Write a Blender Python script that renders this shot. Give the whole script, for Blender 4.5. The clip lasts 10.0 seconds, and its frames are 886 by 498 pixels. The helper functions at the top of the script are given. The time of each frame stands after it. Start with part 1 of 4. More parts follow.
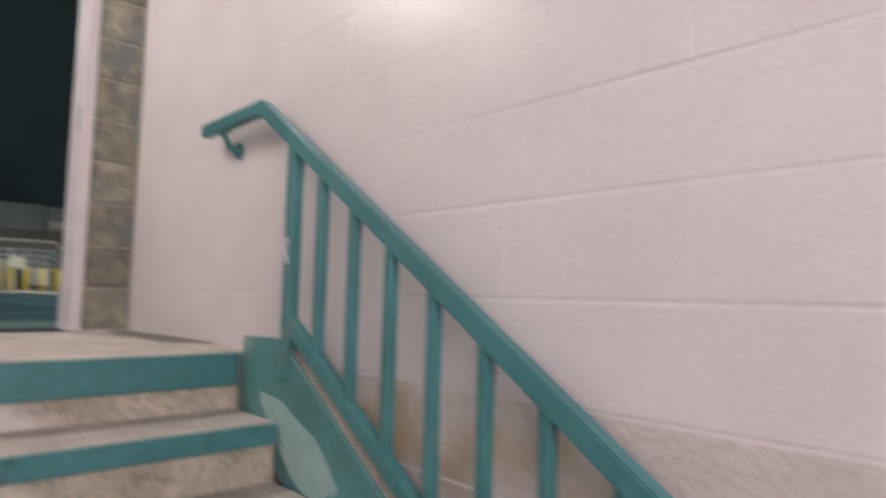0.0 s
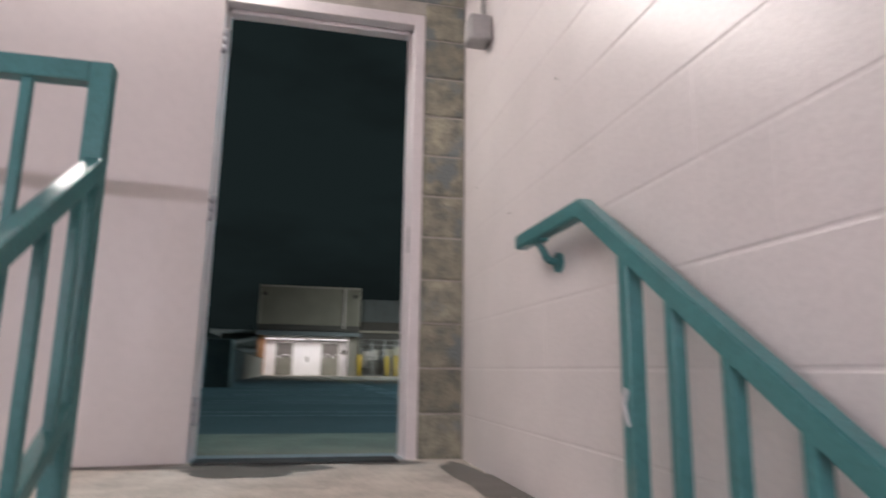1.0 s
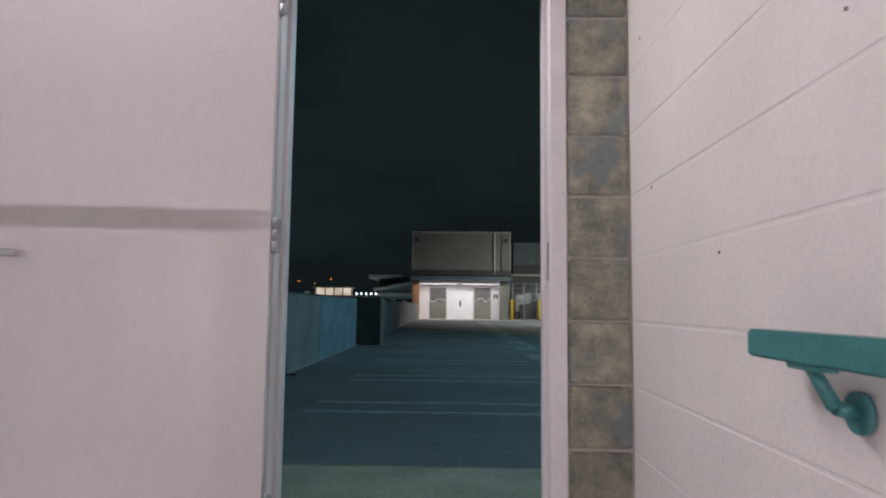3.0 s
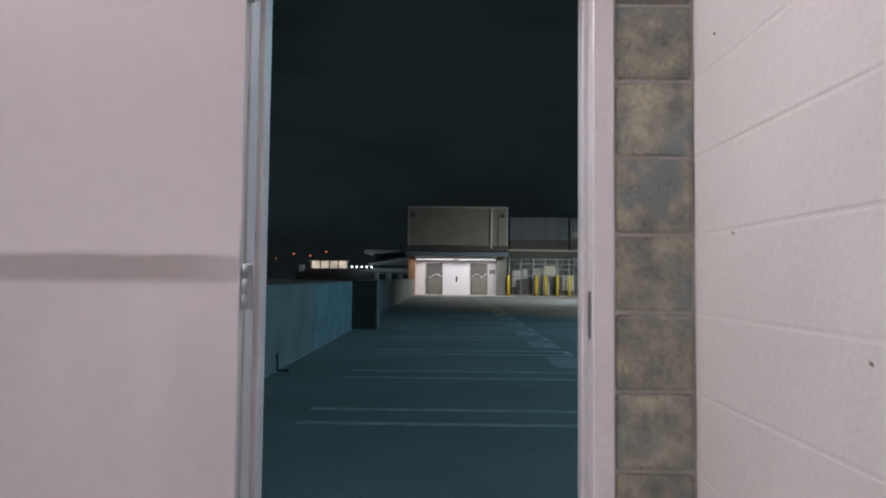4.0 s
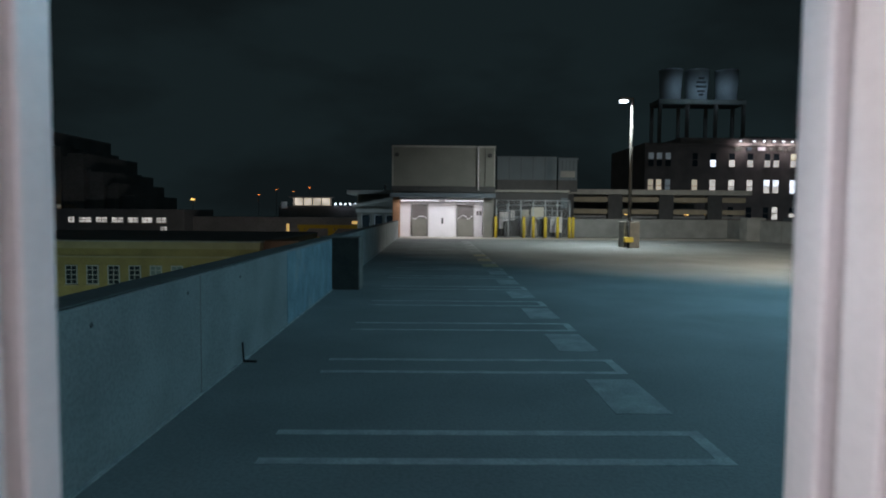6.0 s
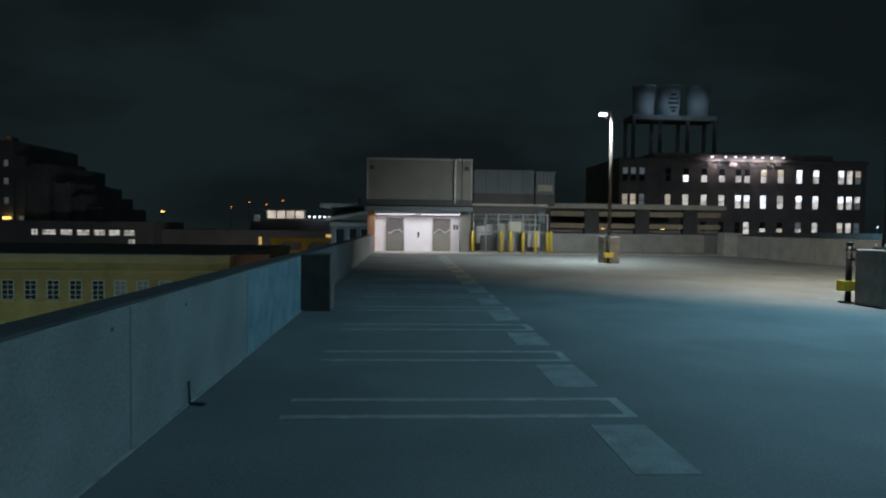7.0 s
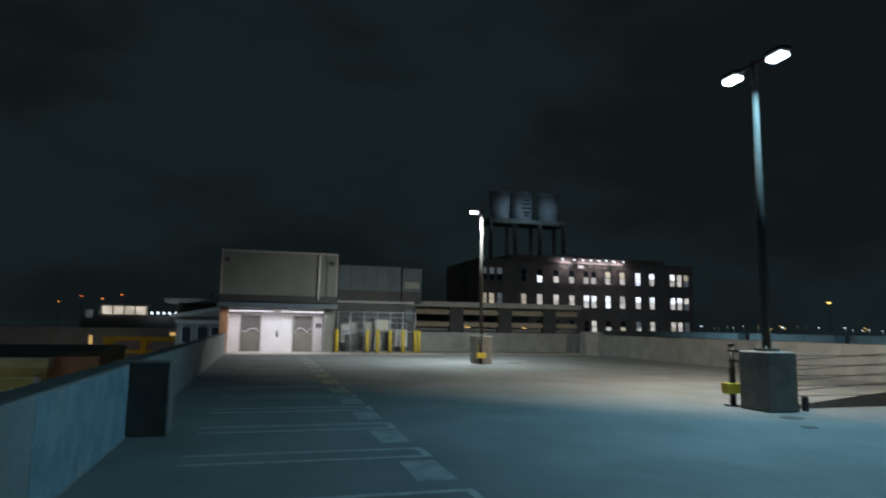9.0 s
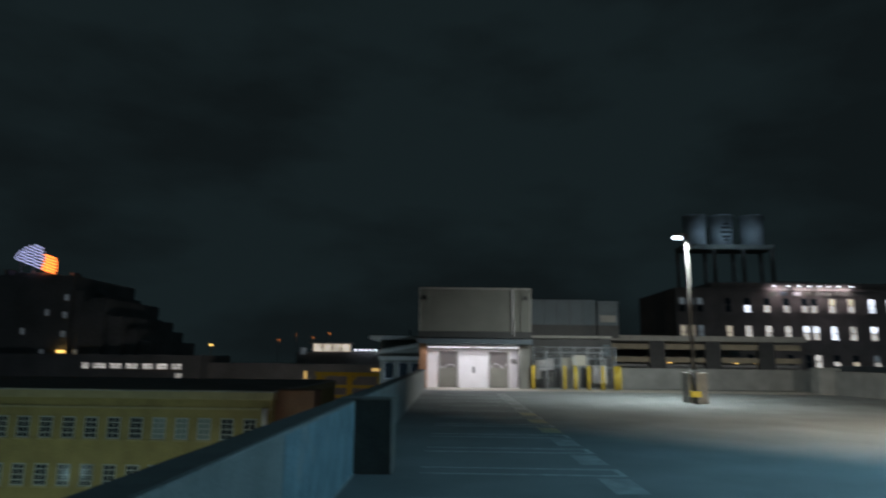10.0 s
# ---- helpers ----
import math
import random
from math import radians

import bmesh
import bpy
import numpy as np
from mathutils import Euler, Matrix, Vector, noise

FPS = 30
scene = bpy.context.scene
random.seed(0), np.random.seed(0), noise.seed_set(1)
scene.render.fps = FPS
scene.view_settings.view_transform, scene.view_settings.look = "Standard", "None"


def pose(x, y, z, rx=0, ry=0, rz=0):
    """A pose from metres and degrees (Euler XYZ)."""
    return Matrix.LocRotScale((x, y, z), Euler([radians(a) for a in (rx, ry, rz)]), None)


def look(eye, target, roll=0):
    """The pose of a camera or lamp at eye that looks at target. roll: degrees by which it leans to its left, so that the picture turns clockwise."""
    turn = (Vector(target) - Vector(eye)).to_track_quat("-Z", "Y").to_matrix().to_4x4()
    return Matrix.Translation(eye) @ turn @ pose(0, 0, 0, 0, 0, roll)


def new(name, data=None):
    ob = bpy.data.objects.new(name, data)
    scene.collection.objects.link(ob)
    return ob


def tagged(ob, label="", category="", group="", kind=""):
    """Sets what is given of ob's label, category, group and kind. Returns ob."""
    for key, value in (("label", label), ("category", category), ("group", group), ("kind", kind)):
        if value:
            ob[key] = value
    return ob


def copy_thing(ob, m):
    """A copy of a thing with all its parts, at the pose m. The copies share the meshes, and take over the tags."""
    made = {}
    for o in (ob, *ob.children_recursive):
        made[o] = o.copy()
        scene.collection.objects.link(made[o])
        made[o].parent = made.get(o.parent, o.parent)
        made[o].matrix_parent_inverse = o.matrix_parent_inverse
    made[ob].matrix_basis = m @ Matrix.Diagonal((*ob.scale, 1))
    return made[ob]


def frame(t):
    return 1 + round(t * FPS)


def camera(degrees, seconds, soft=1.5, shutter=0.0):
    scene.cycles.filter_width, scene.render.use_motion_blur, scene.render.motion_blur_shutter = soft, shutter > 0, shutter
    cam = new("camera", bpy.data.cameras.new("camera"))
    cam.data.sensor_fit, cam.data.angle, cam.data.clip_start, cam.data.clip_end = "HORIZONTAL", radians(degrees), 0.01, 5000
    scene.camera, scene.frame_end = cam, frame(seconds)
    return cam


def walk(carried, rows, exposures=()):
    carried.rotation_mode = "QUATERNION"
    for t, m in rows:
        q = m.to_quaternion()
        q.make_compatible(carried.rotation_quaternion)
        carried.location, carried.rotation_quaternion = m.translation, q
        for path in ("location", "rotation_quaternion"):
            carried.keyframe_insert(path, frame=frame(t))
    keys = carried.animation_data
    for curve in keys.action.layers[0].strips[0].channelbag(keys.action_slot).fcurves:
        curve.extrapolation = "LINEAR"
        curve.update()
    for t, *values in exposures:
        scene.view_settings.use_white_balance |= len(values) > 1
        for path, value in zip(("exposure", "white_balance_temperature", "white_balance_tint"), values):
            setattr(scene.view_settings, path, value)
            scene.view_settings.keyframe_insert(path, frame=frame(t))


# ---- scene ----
cam = camera(70.0, 10.0, soft=1.9, shutter=0.5)
PATH = [
    (0, (0.855, 0.517, 0.203), (2.215, 1.975, 0.355), 1.4),
    (0.3, (0.942, 0.632, 0.26), (2.021, 2.298, 0.511), 0.2),
    (0.5, (1.014, 0.759, 0.266), (1.883, 2.537, 0.559), 1.1),
    (1, (1.122, 0.964, 0.396), (1.547, 2.881, 0.774), 0.8),
    (1.5, (1.175, 1.132, 0.492), (1.19, 3.092, 0.888), 0.3),
    (1.7, (1.211, 1.218, 0.551), (1.154, 3.178, 0.944), 1.0),
    (2, (1.256, 1.369, 0.616), (1.191, 3.329, 1.007), 0.3),
    (2.5, (1.301, 1.571, 0.74), (1.251, 3.55, 1.026), 0.4),
    (4, (1.228, 2.195, 1.103), (1.204, 4.192, 1.193), 0.6),
    (4.5, (1.202, 2.366, 1.226), (1.196, 4.365, 1.292), 0.4),
    (5, (1.224, 2.617, 1.286), (1.24, 4.617, 1.278), 0.5),
    (5.1, (1.215, 2.662, 1.328), (1.238, 4.661, 1.3), 0.3),
    (6.3, (1.155, 3.491, 1.565), (1.188, 5.487, 1.447), 0.7),
    (6.5, (1.152, 3.678, 1.579), (1.223, 5.673, 1.466), 0.6),
    (7, (1.111, 4.103, 1.572), (1.216, 6.099, 1.5), 0.7),
    (7.5, (1.125, 4.535, 1.579), (1.391, 6.517, 1.616), 0.9),
    (8, (1.1, 4.964, 1.588), (1.595, 6.899, 1.693), 1.0),
    (8.5, (1.026, 5.396, 1.594), (1.586, 7.308, 1.769), 1.0),
    (8.8, (0.991, 5.635, 1.613), (1.555, 7.543, 1.812), 1.1),
    (9, (0.946, 5.796, 1.615), (1.477, 7.709, 1.856), 0.9),
    (9.5, (0.783, 6.128, 1.605), (1.061, 8.089, 1.884), 0.9),
    (10, (0.557, 6.432, 1.615), (0.516, 8.402, 1.957), 0.7),
]
walk(cam, [(t, look(eye, target, roll)) for t, eye, target, roll in PATH],
     [(0.0, 0.34, 6500, 10), (0.5, 0.20, 6450, 10), (1.0, 0.10, 6400, 10), (2.5, 0.08, 6200, 10), (4.0, -0.05, 6000, 9), (5.0, -0.08, 5900, 8), (6.4, 0.0, 5850, 8), (10.0, 0.0, 5850, 8)])

# ---- light ----
world = bpy.data.worlds.new("night_sky")
scene.world = world
world.use_nodes = True
wn, wl = world.node_tree.nodes, world.node_tree.links
w_tc = wn.new("ShaderNodeTexCoord")
w_map = wn.new("ShaderNodeMapping")
w_map.inputs["Scale"].default_value = (1.0, 1.0, 2.4)
w_noise = wn.new("ShaderNodeTexNoise")
w_noise.inputs["Scale"].default_value = 2.3
w_noise.inputs["Detail"].default_value = 5.0
w_ramp = wn.new("ShaderNodeValToRGB")
w_ramp.color_ramp.elements[0].position, w_ramp.color_ramp.elements[0].color = 0.41, (0.0060, 0.0086, 0.0088, 1)
w_ramp.color_ramp.elements[1].position, w_ramp.color_ramp.elements[1].color = 0.56, (0.0090, 0.0140, 0.0144, 1)
wl.new(w_tc.outputs["Generated"], w_map.inputs["Vector"])
wl.new(w_map.outputs["Vector"], w_noise.inputs["Vector"])
wl.new(w_noise.outputs["Fac"], w_ramp.inputs["Fac"])
wl.new(w_ramp.outputs["Color"], wn["Background"].inputs["Color"])
wn["Background"].inputs["Strength"].default_value = 1.0


def area_lamp(name, m, sx, sy, power, color, spread=math.pi):
    data = bpy.data.lights.new(name, "AREA")
    data.shape, data.size, data.size_y, data.energy, data.color = "RECTANGLE", sx, sy, power, color
    ob = new(name, data)
    data.spread = spread
    ob.matrix_world = m
    return ob


WARM = (1.0, 0.91, 0.86)
COOL = (0.43, 0.83, 1.0)
# strip light over the stair door, and the one over the half landing
area_lamp("door_strip_light", look((0.35, 3.68, 2.44), (0.7, 1.9, 0.2)), 1.1, 0.10, 33, WARM)
area_lamp("landing_strip_light", look((0.40, -1.52, 0.91), (0.30, 3.8, 1.0)), 1.1, 0.05, 50, (1.0, 0.90, 0.98))
# strip lights under the lift lobby's canopy
for lx in (0.2, 3.0):
    area_lamp("lobby_strip_light", look((lx, 43.00, 2.26), (lx, 42.75, 0.0)), 2.3, 0.12, 46, (1.0, 0.92, 0.91))
# heads of the deck's lamp posts
area_lamp("deck_lamp_light", look((11.22, 16.34, 7.33), (7.6, 12.6, 0)), 0.5, 0.3, 690, COOL, radians(160))
area_lamp("deck_lamp_light", look((11.22, 17.75, 7.33), (15.6, 25.0, 0)), 0.5, 0.3, 1550, (1.0, 0.86, 0.66), radians(140))
area_lamp("deck_lamp_light", look((9.92, 32.95, 6.70), (9.5, 35.6, 0)), 0.4, 0.3, 950, (0.90, 0.95, 0.86), radians(145))

# wall pack over the door on the deck's side
area_lamp("wall_pack_light", look((1.14, 4.20, 2.72), (2.2, 8.4, -0.2)), 0.30, 0.16, 18, COOL)


# ---- materials ----
def material(name, base, rough=0.7, metal=0.0, vary=0.25, scale=3.0, fine=60.0, bump=0.15, dark=None, island=0.0, stain=None, stain_at=0.62):
    """Two scales of variation in world metres: broad patches and fine grain, with relief."""
    m = bpy.data.materials.new(name)
    m.use_nodes = True
    n, l = m.node_tree.nodes, m.node_tree.links
    b = n["Principled BSDF"]
    b.inputs["Roughness"].default_value, b.inputs["Metallic"].default_value = rough, metal
    geo = n.new("ShaderNodeNewGeometry")
    broad, grain = n.new("ShaderNodeTexNoise"), n.new("ShaderNodeTexNoise")
    for node, sc, det in ((broad, scale, 6.0), (grain, fine, 3.0)):
        node.inputs["Scale"].default_value, node.inputs["Detail"].default_value = sc, det
        l.new(geo.outputs["Position"], node.inputs["Vector"])
    dark = dark or tuple(c * (1 - vary) for c in base)
    ramp = n.new("ShaderNodeValToRGB")
    ramp.color_ramp.elements[0].position, ramp.color_ramp.elements[0].color = 0.32, (*dark, 1)
    ramp.color_ramp.elements[1].position, ramp.color_ramp.elements[1].color = 0.68, (*base, 1)
    l.new(broad.outputs["Fac"], ramp.inputs["Fac"])
    col = ramp.outputs["Color"]
    gmix = n.new("ShaderNodeMix")
    gmix.data_type, gmix.blend_type = "RGBA", "MULTIPLY"
    gmix.inputs["Factor"].default_value = min(1.0, vary * 1.6)
    gr = n.new("ShaderNodeValToRGB")
    gr.color_ramp.elements[0].position, gr.color_ramp.elements[0].color = 0.3, (0.55, 0.55, 0.55, 1)
    gr.color_ramp.elements[1].position, gr.color_ramp.elements[1].color = 0.6, (1, 1, 1, 1)
    l.new(grain.outputs["Fac"], gr.inputs["Fac"])
    l.new(col, gmix.inputs["A"])
    l.new(gr.outputs["Color"], gmix.inputs["B"])
    col = gmix.outputs["Result"]
    if stain:
        sn = n.new("ShaderNodeTexNoise")
        sn.inputs["Scale"].default_value, sn.inputs["Detail"].default_value = scale * 0.45, 9.0
        l.new(geo.outputs["Position"], sn.inputs["Vector"])
        sr = n.new("ShaderNodeValToRGB")
        sr.color_ramp.elements[0].position, sr.color_ramp.elements[0].color = stain_at, (0, 0, 0, 1)
        sr.color_ramp.elements[1].position, sr.color_ramp.elements[1].color = stain_at + 0.08, (1, 1, 1, 1)
        l.new(sn.outputs["Fac"], sr.inputs["Fac"])
        smix = n.new("ShaderNodeMix")
        smix.data_type = "RGBA"
        l.new(sr.outputs["Color"], smix.inputs["Factor"])
        l.new(col, smix.inputs["A"])
        smix.inputs["B"].default_value = (*stain, 1)
        col = smix.outputs["Result"]
    if island:
        info = n.new("ShaderNodeObjectInfo")
        mr = n.new("ShaderNodeMapRange")
        mr.inputs["To Min"].default_value, mr.inputs["To Max"].default_value = 1 - island, 1 + island * 0.4
        l.new(info.outputs["Random"], mr.inputs["Value"])
        imix = n.new("ShaderNodeMix")
        imix.data_type, imix.blend_type = "RGBA", "MULTIPLY"
        imix.inputs["Factor"].default_value = 1.0
        l.new(col, imix.inputs["A"])
        l.new(mr.outputs["Result"], imix.inputs["B"])
        col = imix.outputs["Result"]
    l.new(col, b.inputs["Base Color"])
    if bump:
        add = n.new("ShaderNodeMath")
        add.operation = "ADD"
        l.new(broad.outputs["Fac"], add.inputs[0])
        l.new(grain.outputs["Fac"], add.inputs[1])
        bp = n.new("ShaderNodeBump")
        bp.inputs["Strength"].default_value, bp.inputs["Distance"].default_value = bump, 0.02
        l.new(add.outputs["Value"], bp.inputs["Height"])
        l.new(bp.outputs["Normal"], b.inputs["Normal"])
    return m


def glow(name, color, strength, vary=0.0, scale=1.5):
    m = bpy.data.materials.new(name)
    m.use_nodes = True
    n, l = m.node_tree.nodes, m.node_tree.links
    b = n["Principled BSDF"]
    b.inputs["Base Color"].default_value = (*[min(0.8, c) for c in color], 1)
    b.inputs["Emission Color"].default_value = (*color, 1)
    b.inputs["Emission Strength"].default_value = strength
    if vary:
        geo, no, mr = n.new("ShaderNodeNewGeometry"), n.new("ShaderNodeTexNoise"), n.new("ShaderNodeMapRange")
        no.inputs["Scale"].default_value = scale
        l.new(geo.outputs["Position"], no.inputs["Vector"])
        mr.inputs["From Min"].default_value, mr.inputs["From Max"].default_value = 0.3, 0.7
        mr.inputs["To Min"].default_value, mr.inputs["To Max"].default_value = strength * (1 - vary), strength
        l.new(no.outputs["Fac"], mr.inputs["Value"])
        l.new(mr.outputs["Result"], b.inputs["Emission Strength"])
    return m


M_PAINT = material("painted_block", (0.75, 0.70, 0.69), 0.36, vary=0.09, scale=2.6, fine=85, bump=0.06, stain=(0.64, 0.585, 0.57), stain_at=0.63)
M_BARE = material("bare_block", (0.41, 0.385, 0.285), 0.95, vary=0.22, scale=13, fine=70, bump=0.6, dark=(0.185, 0.19, 0.165), island=0.25, stain=(0.20, 0.225, 0.22), stain_at=0.54)
M_MORTAR = material("mortar", (0.46, 0.43, 0.38), 0.95, vary=0.2, scale=12, fine=120, bump=0.4)
M_DOOR = material("door_paint", (0.70, 0.65, 0.64), 0.42, vary=0.05, scale=1.6, fine=25, bump=0.03)
M_FRAME = material("frame_paint", (0.74, 0.69, 0.69), 0.4, vary=0.08, scale=6, fine=60, bump=0.05)
M_TEAL = material("teal_paint", (0.075, 0.25, 0.255), 0.34, vary=0.22, scale=7, fine=90, bump=0.06, stain=(0.20, 0.22, 0.18), stain_at=0.66)
M_MINT = material("worn_lit_mint", (0.36, 0.53, 0.50), 0.4, vary=0.2, scale=14, fine=80, bump=0.05, stain=(0.22, 0.40, 0.37), stain_at=0.62)
# east stringer only: pale tones carry dust and the light falling on it
M_TEALD = material("dusty_lit_teal", (0.10, 0.28, 0.27), 0.5, vary=0.25, scale=5, fine=70, bump=0.08, stain=(0.36, 0.42, 0.38), stain_at=0.63)
M_SCUFF = material("scuffed_teal", (0.072, 0.245, 0.25), 0.45, vary=0.2, scale=26, fine=120, bump=0.12, stain=(0.045, 0.06, 0.055), stain_at=0.62)
M_TREAD = material("tread_concrete", (0.62, 0.565, 0.505), 0.9, vary=0.35, scale=5, fine=70, bump=0.3, stain=(0.13, 0.13, 0.12), stain_at=0.66)
M_STAINED = material("stained_paint", (0.70, 0.64, 0.60), 0.6, vary=0.2, scale=4, fine=70, bump=0.2, stain=(0.46, 0.36, 0.25), stain_at=0.57)
M_DAMP = material("damp_concrete", (0.17, 0.16, 0.145), 0.45, vary=0.3, scale=8, fine=80, bump=0.1)
M_RISER = material("rusty_riser", (0.70, 0.62, 0.48), 0.9, vary=0.45, scale=7, fine=50, bump=0.5, stain=(0.70, 0.66, 0.58), stain_at=0.57)
M_STEEL = material("brushed_steel", (0.42, 0.41, 0.40), 0.38, metal=1.0, vary=0.12, scale=20, fine=200, bump=0.03)
M_HINGE = material("hinge_steel", (0.34, 0.355, 0.38), 0.85, metal=0.0, vary=0.15, scale=18, fine=120, bump=0.04)
M_GALV = material("galvanised", (0.46, 0.49, 0.52), 0.55, metal=0.4, vary=0.25, scale=8, fine=80, bump=0.05)
M_GREYBOX = material("grey_box", (0.42, 0.41, 0.40), 0.5, vary=0.15, scale=8, fine=80, bump=0.05)
M_RUBBER = material("black_rubber", (0.025, 0.025, 0.025), 0.8, vary=0.3, scale=10, fine=90)
M_CEIL = material("ceiling_concrete", (0.55, 0.52, 0.50), 0.9, vary=0.15, scale=2, fine=60)
M_DECK = material("deck_coating", (0.19, 0.20, 0.20), 0.82, vary=0.30, scale=0.55, fine=38, bump=0.25, stain=(0.115, 0.12, 0.12), stain_at=0.63)
# tan base also carries the warm light that spills out of the doorway
M_PAD = material("pad_concrete", (0.50, 0.43, 0.32), 0.9, vary=0.3, scale=2.5, fine=60, bump=0.25)
M_APRON = material("apron_concrete", (0.46, 0.42, 0.36), 0.9, vary=0.2, scale=1.2, fine=40, bump=0.2)
M_LINE = material("white_line", (0.40, 0.41, 0.40), 0.75, vary=0.35, scale=5, fine=45, bump=0.1, dark=(0.24, 0.25, 0.25))
M_BLOCKP = material("worn_white_paint", (0.32, 0.335, 0.33), 0.78, vary=0.4, scale=4, fine=40, bump=0.1, dark=(0.21, 0.22, 0.22))
M_YLINE = material("yellow_line", (0.40, 0.37, 0.24), 0.75, vary=0.35, scale=5, fine=45, bump=0.1)
M_CONC = material("parapet_concrete", (0.265, 0.27, 0.265), 0.88, vary=0.28, scale=1.3, fine=40, bump=0.22, stain=(0.20, 0.21, 0.21), stain_at=0.64)
M_BLUEP = material("faded_blue_paint", (0.24, 0.33, 0.38), 0.85, vary=0.4, scale=2.2, fine=40, bump=0.15, stain=(0.25, 0.28, 0.29), stain_at=0.58)
M_CAP = material("cap_dark", (0.085, 0.085, 0.08), 0.9, vary=0.3, scale=4, fine=50)
M_PIER = material("pier_dark", (0.19, 0.165, 0.145), 0.9, vary=0.3, scale=3, fine=45, bump=0.25)
M_BASE = material("lamp_base_concrete", (0.25, 0.235, 0.21), 0.9, vary=0.3, scale=4, fine=50, bump=0.25)
M_BLACK = material("black_paint", (0.02, 0.021, 0.022), 0.45, vary=0.3, scale=9, fine=90)
M_YELLOW = material("yellow_paint", (0.62, 0.46, 0.035), 0.5, vary=0.2, scale=6, fine=60)
M_POLE = material("pole_paint", (0.045, 0.040, 0.035), 0.85, vary=0.2, scale=4, fine=60)
M_LOBBY = material("lobby_white", (0.74, 0.72, 0.74), 0.6, vary=0.08, scale=1.5, fine=30)
M_STUCCO = material("stucco_grey", (0.225, 0.225, 0.205), 0.9, vary=0.2, scale=0.8, fine=20, bump=0.2)
M_TRIMC = material("coping_light", (0.42, 0.41, 0.38), 0.8, vary=0.2, scale=2, fine=30)
M_TERRA = material("terracotta", (0.42, 0.22, 0.12), 0.85, vary=0.2, scale=2, fine=30)
M_BAND = material("spandrel_concrete", (0.36, 0.31, 0.23), 0.85, vary=0.25, scale=1.2, fine=20)
M_LIFTDOOR = material("lift_door", (0.13, 0.115, 0.11), 0.5, vary=0.25, scale=1.5, fine=30)
M_LIFTLOW = material("lift_door_low", (0.20, 0.195, 0.165), 0.5, vary=0.25, scale=1.5, fine=30)
M_DARKMETAL = material("dark_metal", (0.05, 0.052, 0.055), 0.55, vary=0.3, scale=3, fine=40)
M_CREAM = material("cream_panel", (0.50, 0.48, 0.42), 0.7, vary=0.2, scale=2, fine=30)
M_BLUEGREY = material("blue_grey_metal", (0.14, 0.18, 0.21), 0.6, vary=0.2, scale=0.8, fine=20)
M_OCHRE = material("ochre_brick", (0.37, 0.30, 0.13), 0.9, vary=0.3, scale=0.6, fine=9, bump=0.2)
M_OCHRE2 = material("ochre_trim", (0.42, 0.36, 0.22), 0.9, vary=0.2, scale=0.8, fine=9)
M_BRICK = material("dark_brick", (0.25, 0.215, 0.20), 0.9, vary=0.3, scale=0.5, fine=8, bump=0.2)
M_RUST = material("rust_brick", (0.30, 0.17, 0.11), 0.9, vary=0.3, scale=0.6, fine=9, bump=0.2)
M_FAR = material("far_dark", (0.28, 0.28, 0.29), 0.9, vary=0.3, scale=0.2, fine=3)
M_ROOF = material("roof_felt", (0.24, 0.225, 0.215), 0.9, vary=0.3, scale=0.5, fine=6)
M_WINFR = material("window_frame", (0.45, 0.47, 0.48), 0.6, vary=0.1, scale=2, fine=20)
M_PANE = material("dark_pane", (0.03, 0.04, 0.05), 0.12, vary=0.2, scale=0.5, fine=4, bump=0)
M_CANOPY = material("canopy_paint", (0.13, 0.17, 0.21), 0.5, vary=0.2, scale=0.8, fine=20)
M_TANK = material("tank_paint", (0.42, 0.44, 0.46), 0.6, vary=0.2, scale=0.3, fine=4)
G_TUBE = glow("lit_tube", (1.0, 0.93, 0.92), 5.0)
G_HEAD = glow("lit_lamp_head", (0.88, 0.95, 1.0), 5.0)
G_WIN = glow("lit_window", (1.0, 0.88, 0.76), 0.85, 0.85, 1.7)
G_WINB = glow("bright_window", (0.95, 0.95, 1.0), 2.0, 0.7, 1.7)
G_WARM = glow("warm_window", (1.0, 0.80, 0.58), 0.55, 0.6, 0.8)
G_TERR = glow("terrace_wall_glow", (1.0, 0.82, 0.62), 0.8, 0.6, 0.5)
G_DIM = glow("dim_window", (0.75, 0.80, 0.85), 0.09, 0.8, 1.6)
G_ORANGE = glow("orange_light", (1.0, 0.22, 0.03), 3.0)
G_AMBER = glow("amber_light", (1.0, 0.55, 0.12), 2.5)
G_WHITE = glow("white_light", (0.95, 0.96, 1.0), 3.0)
G_VIOLET = glow("violet_light", (0.66, 0.64, 1.0), 0.8)
G_GOLD = glow("gold_light", (1.0, 0.60, 0.18), 0.55)
G_SOFT = glow("soft_tube", (1.0, 0.95, 0.97), 2.0)
M_BLIND = material("window_blind", (0.20, 0.25, 0.27), 0.8, vary=0.15, scale=2, fine=20)


# ---- mesh helpers ----
def box(bm, x0, x1, y0, y1, z0, z1, bevel=0.0, seg=1):
    vs = [bm.verts.new((x, y, z)) for x in (x0, x1) for y in (y0, y1) for z in (z0, z1)]
    fs = [bm.faces.new([vs[i] for i in q]) for q in ((0, 1, 3, 2), (4, 6, 7, 5), (0, 4, 5, 1), (2, 3, 7, 6), (0, 2, 6, 4), (1, 5, 7, 3))]
    if bevel:
        es = list({e for f in fs for e in f.edges})
        bmesh.ops.bevel(bm, geom=es, offset=bevel, segments=seg, affect="EDGES", profile=0.5)
    return bm


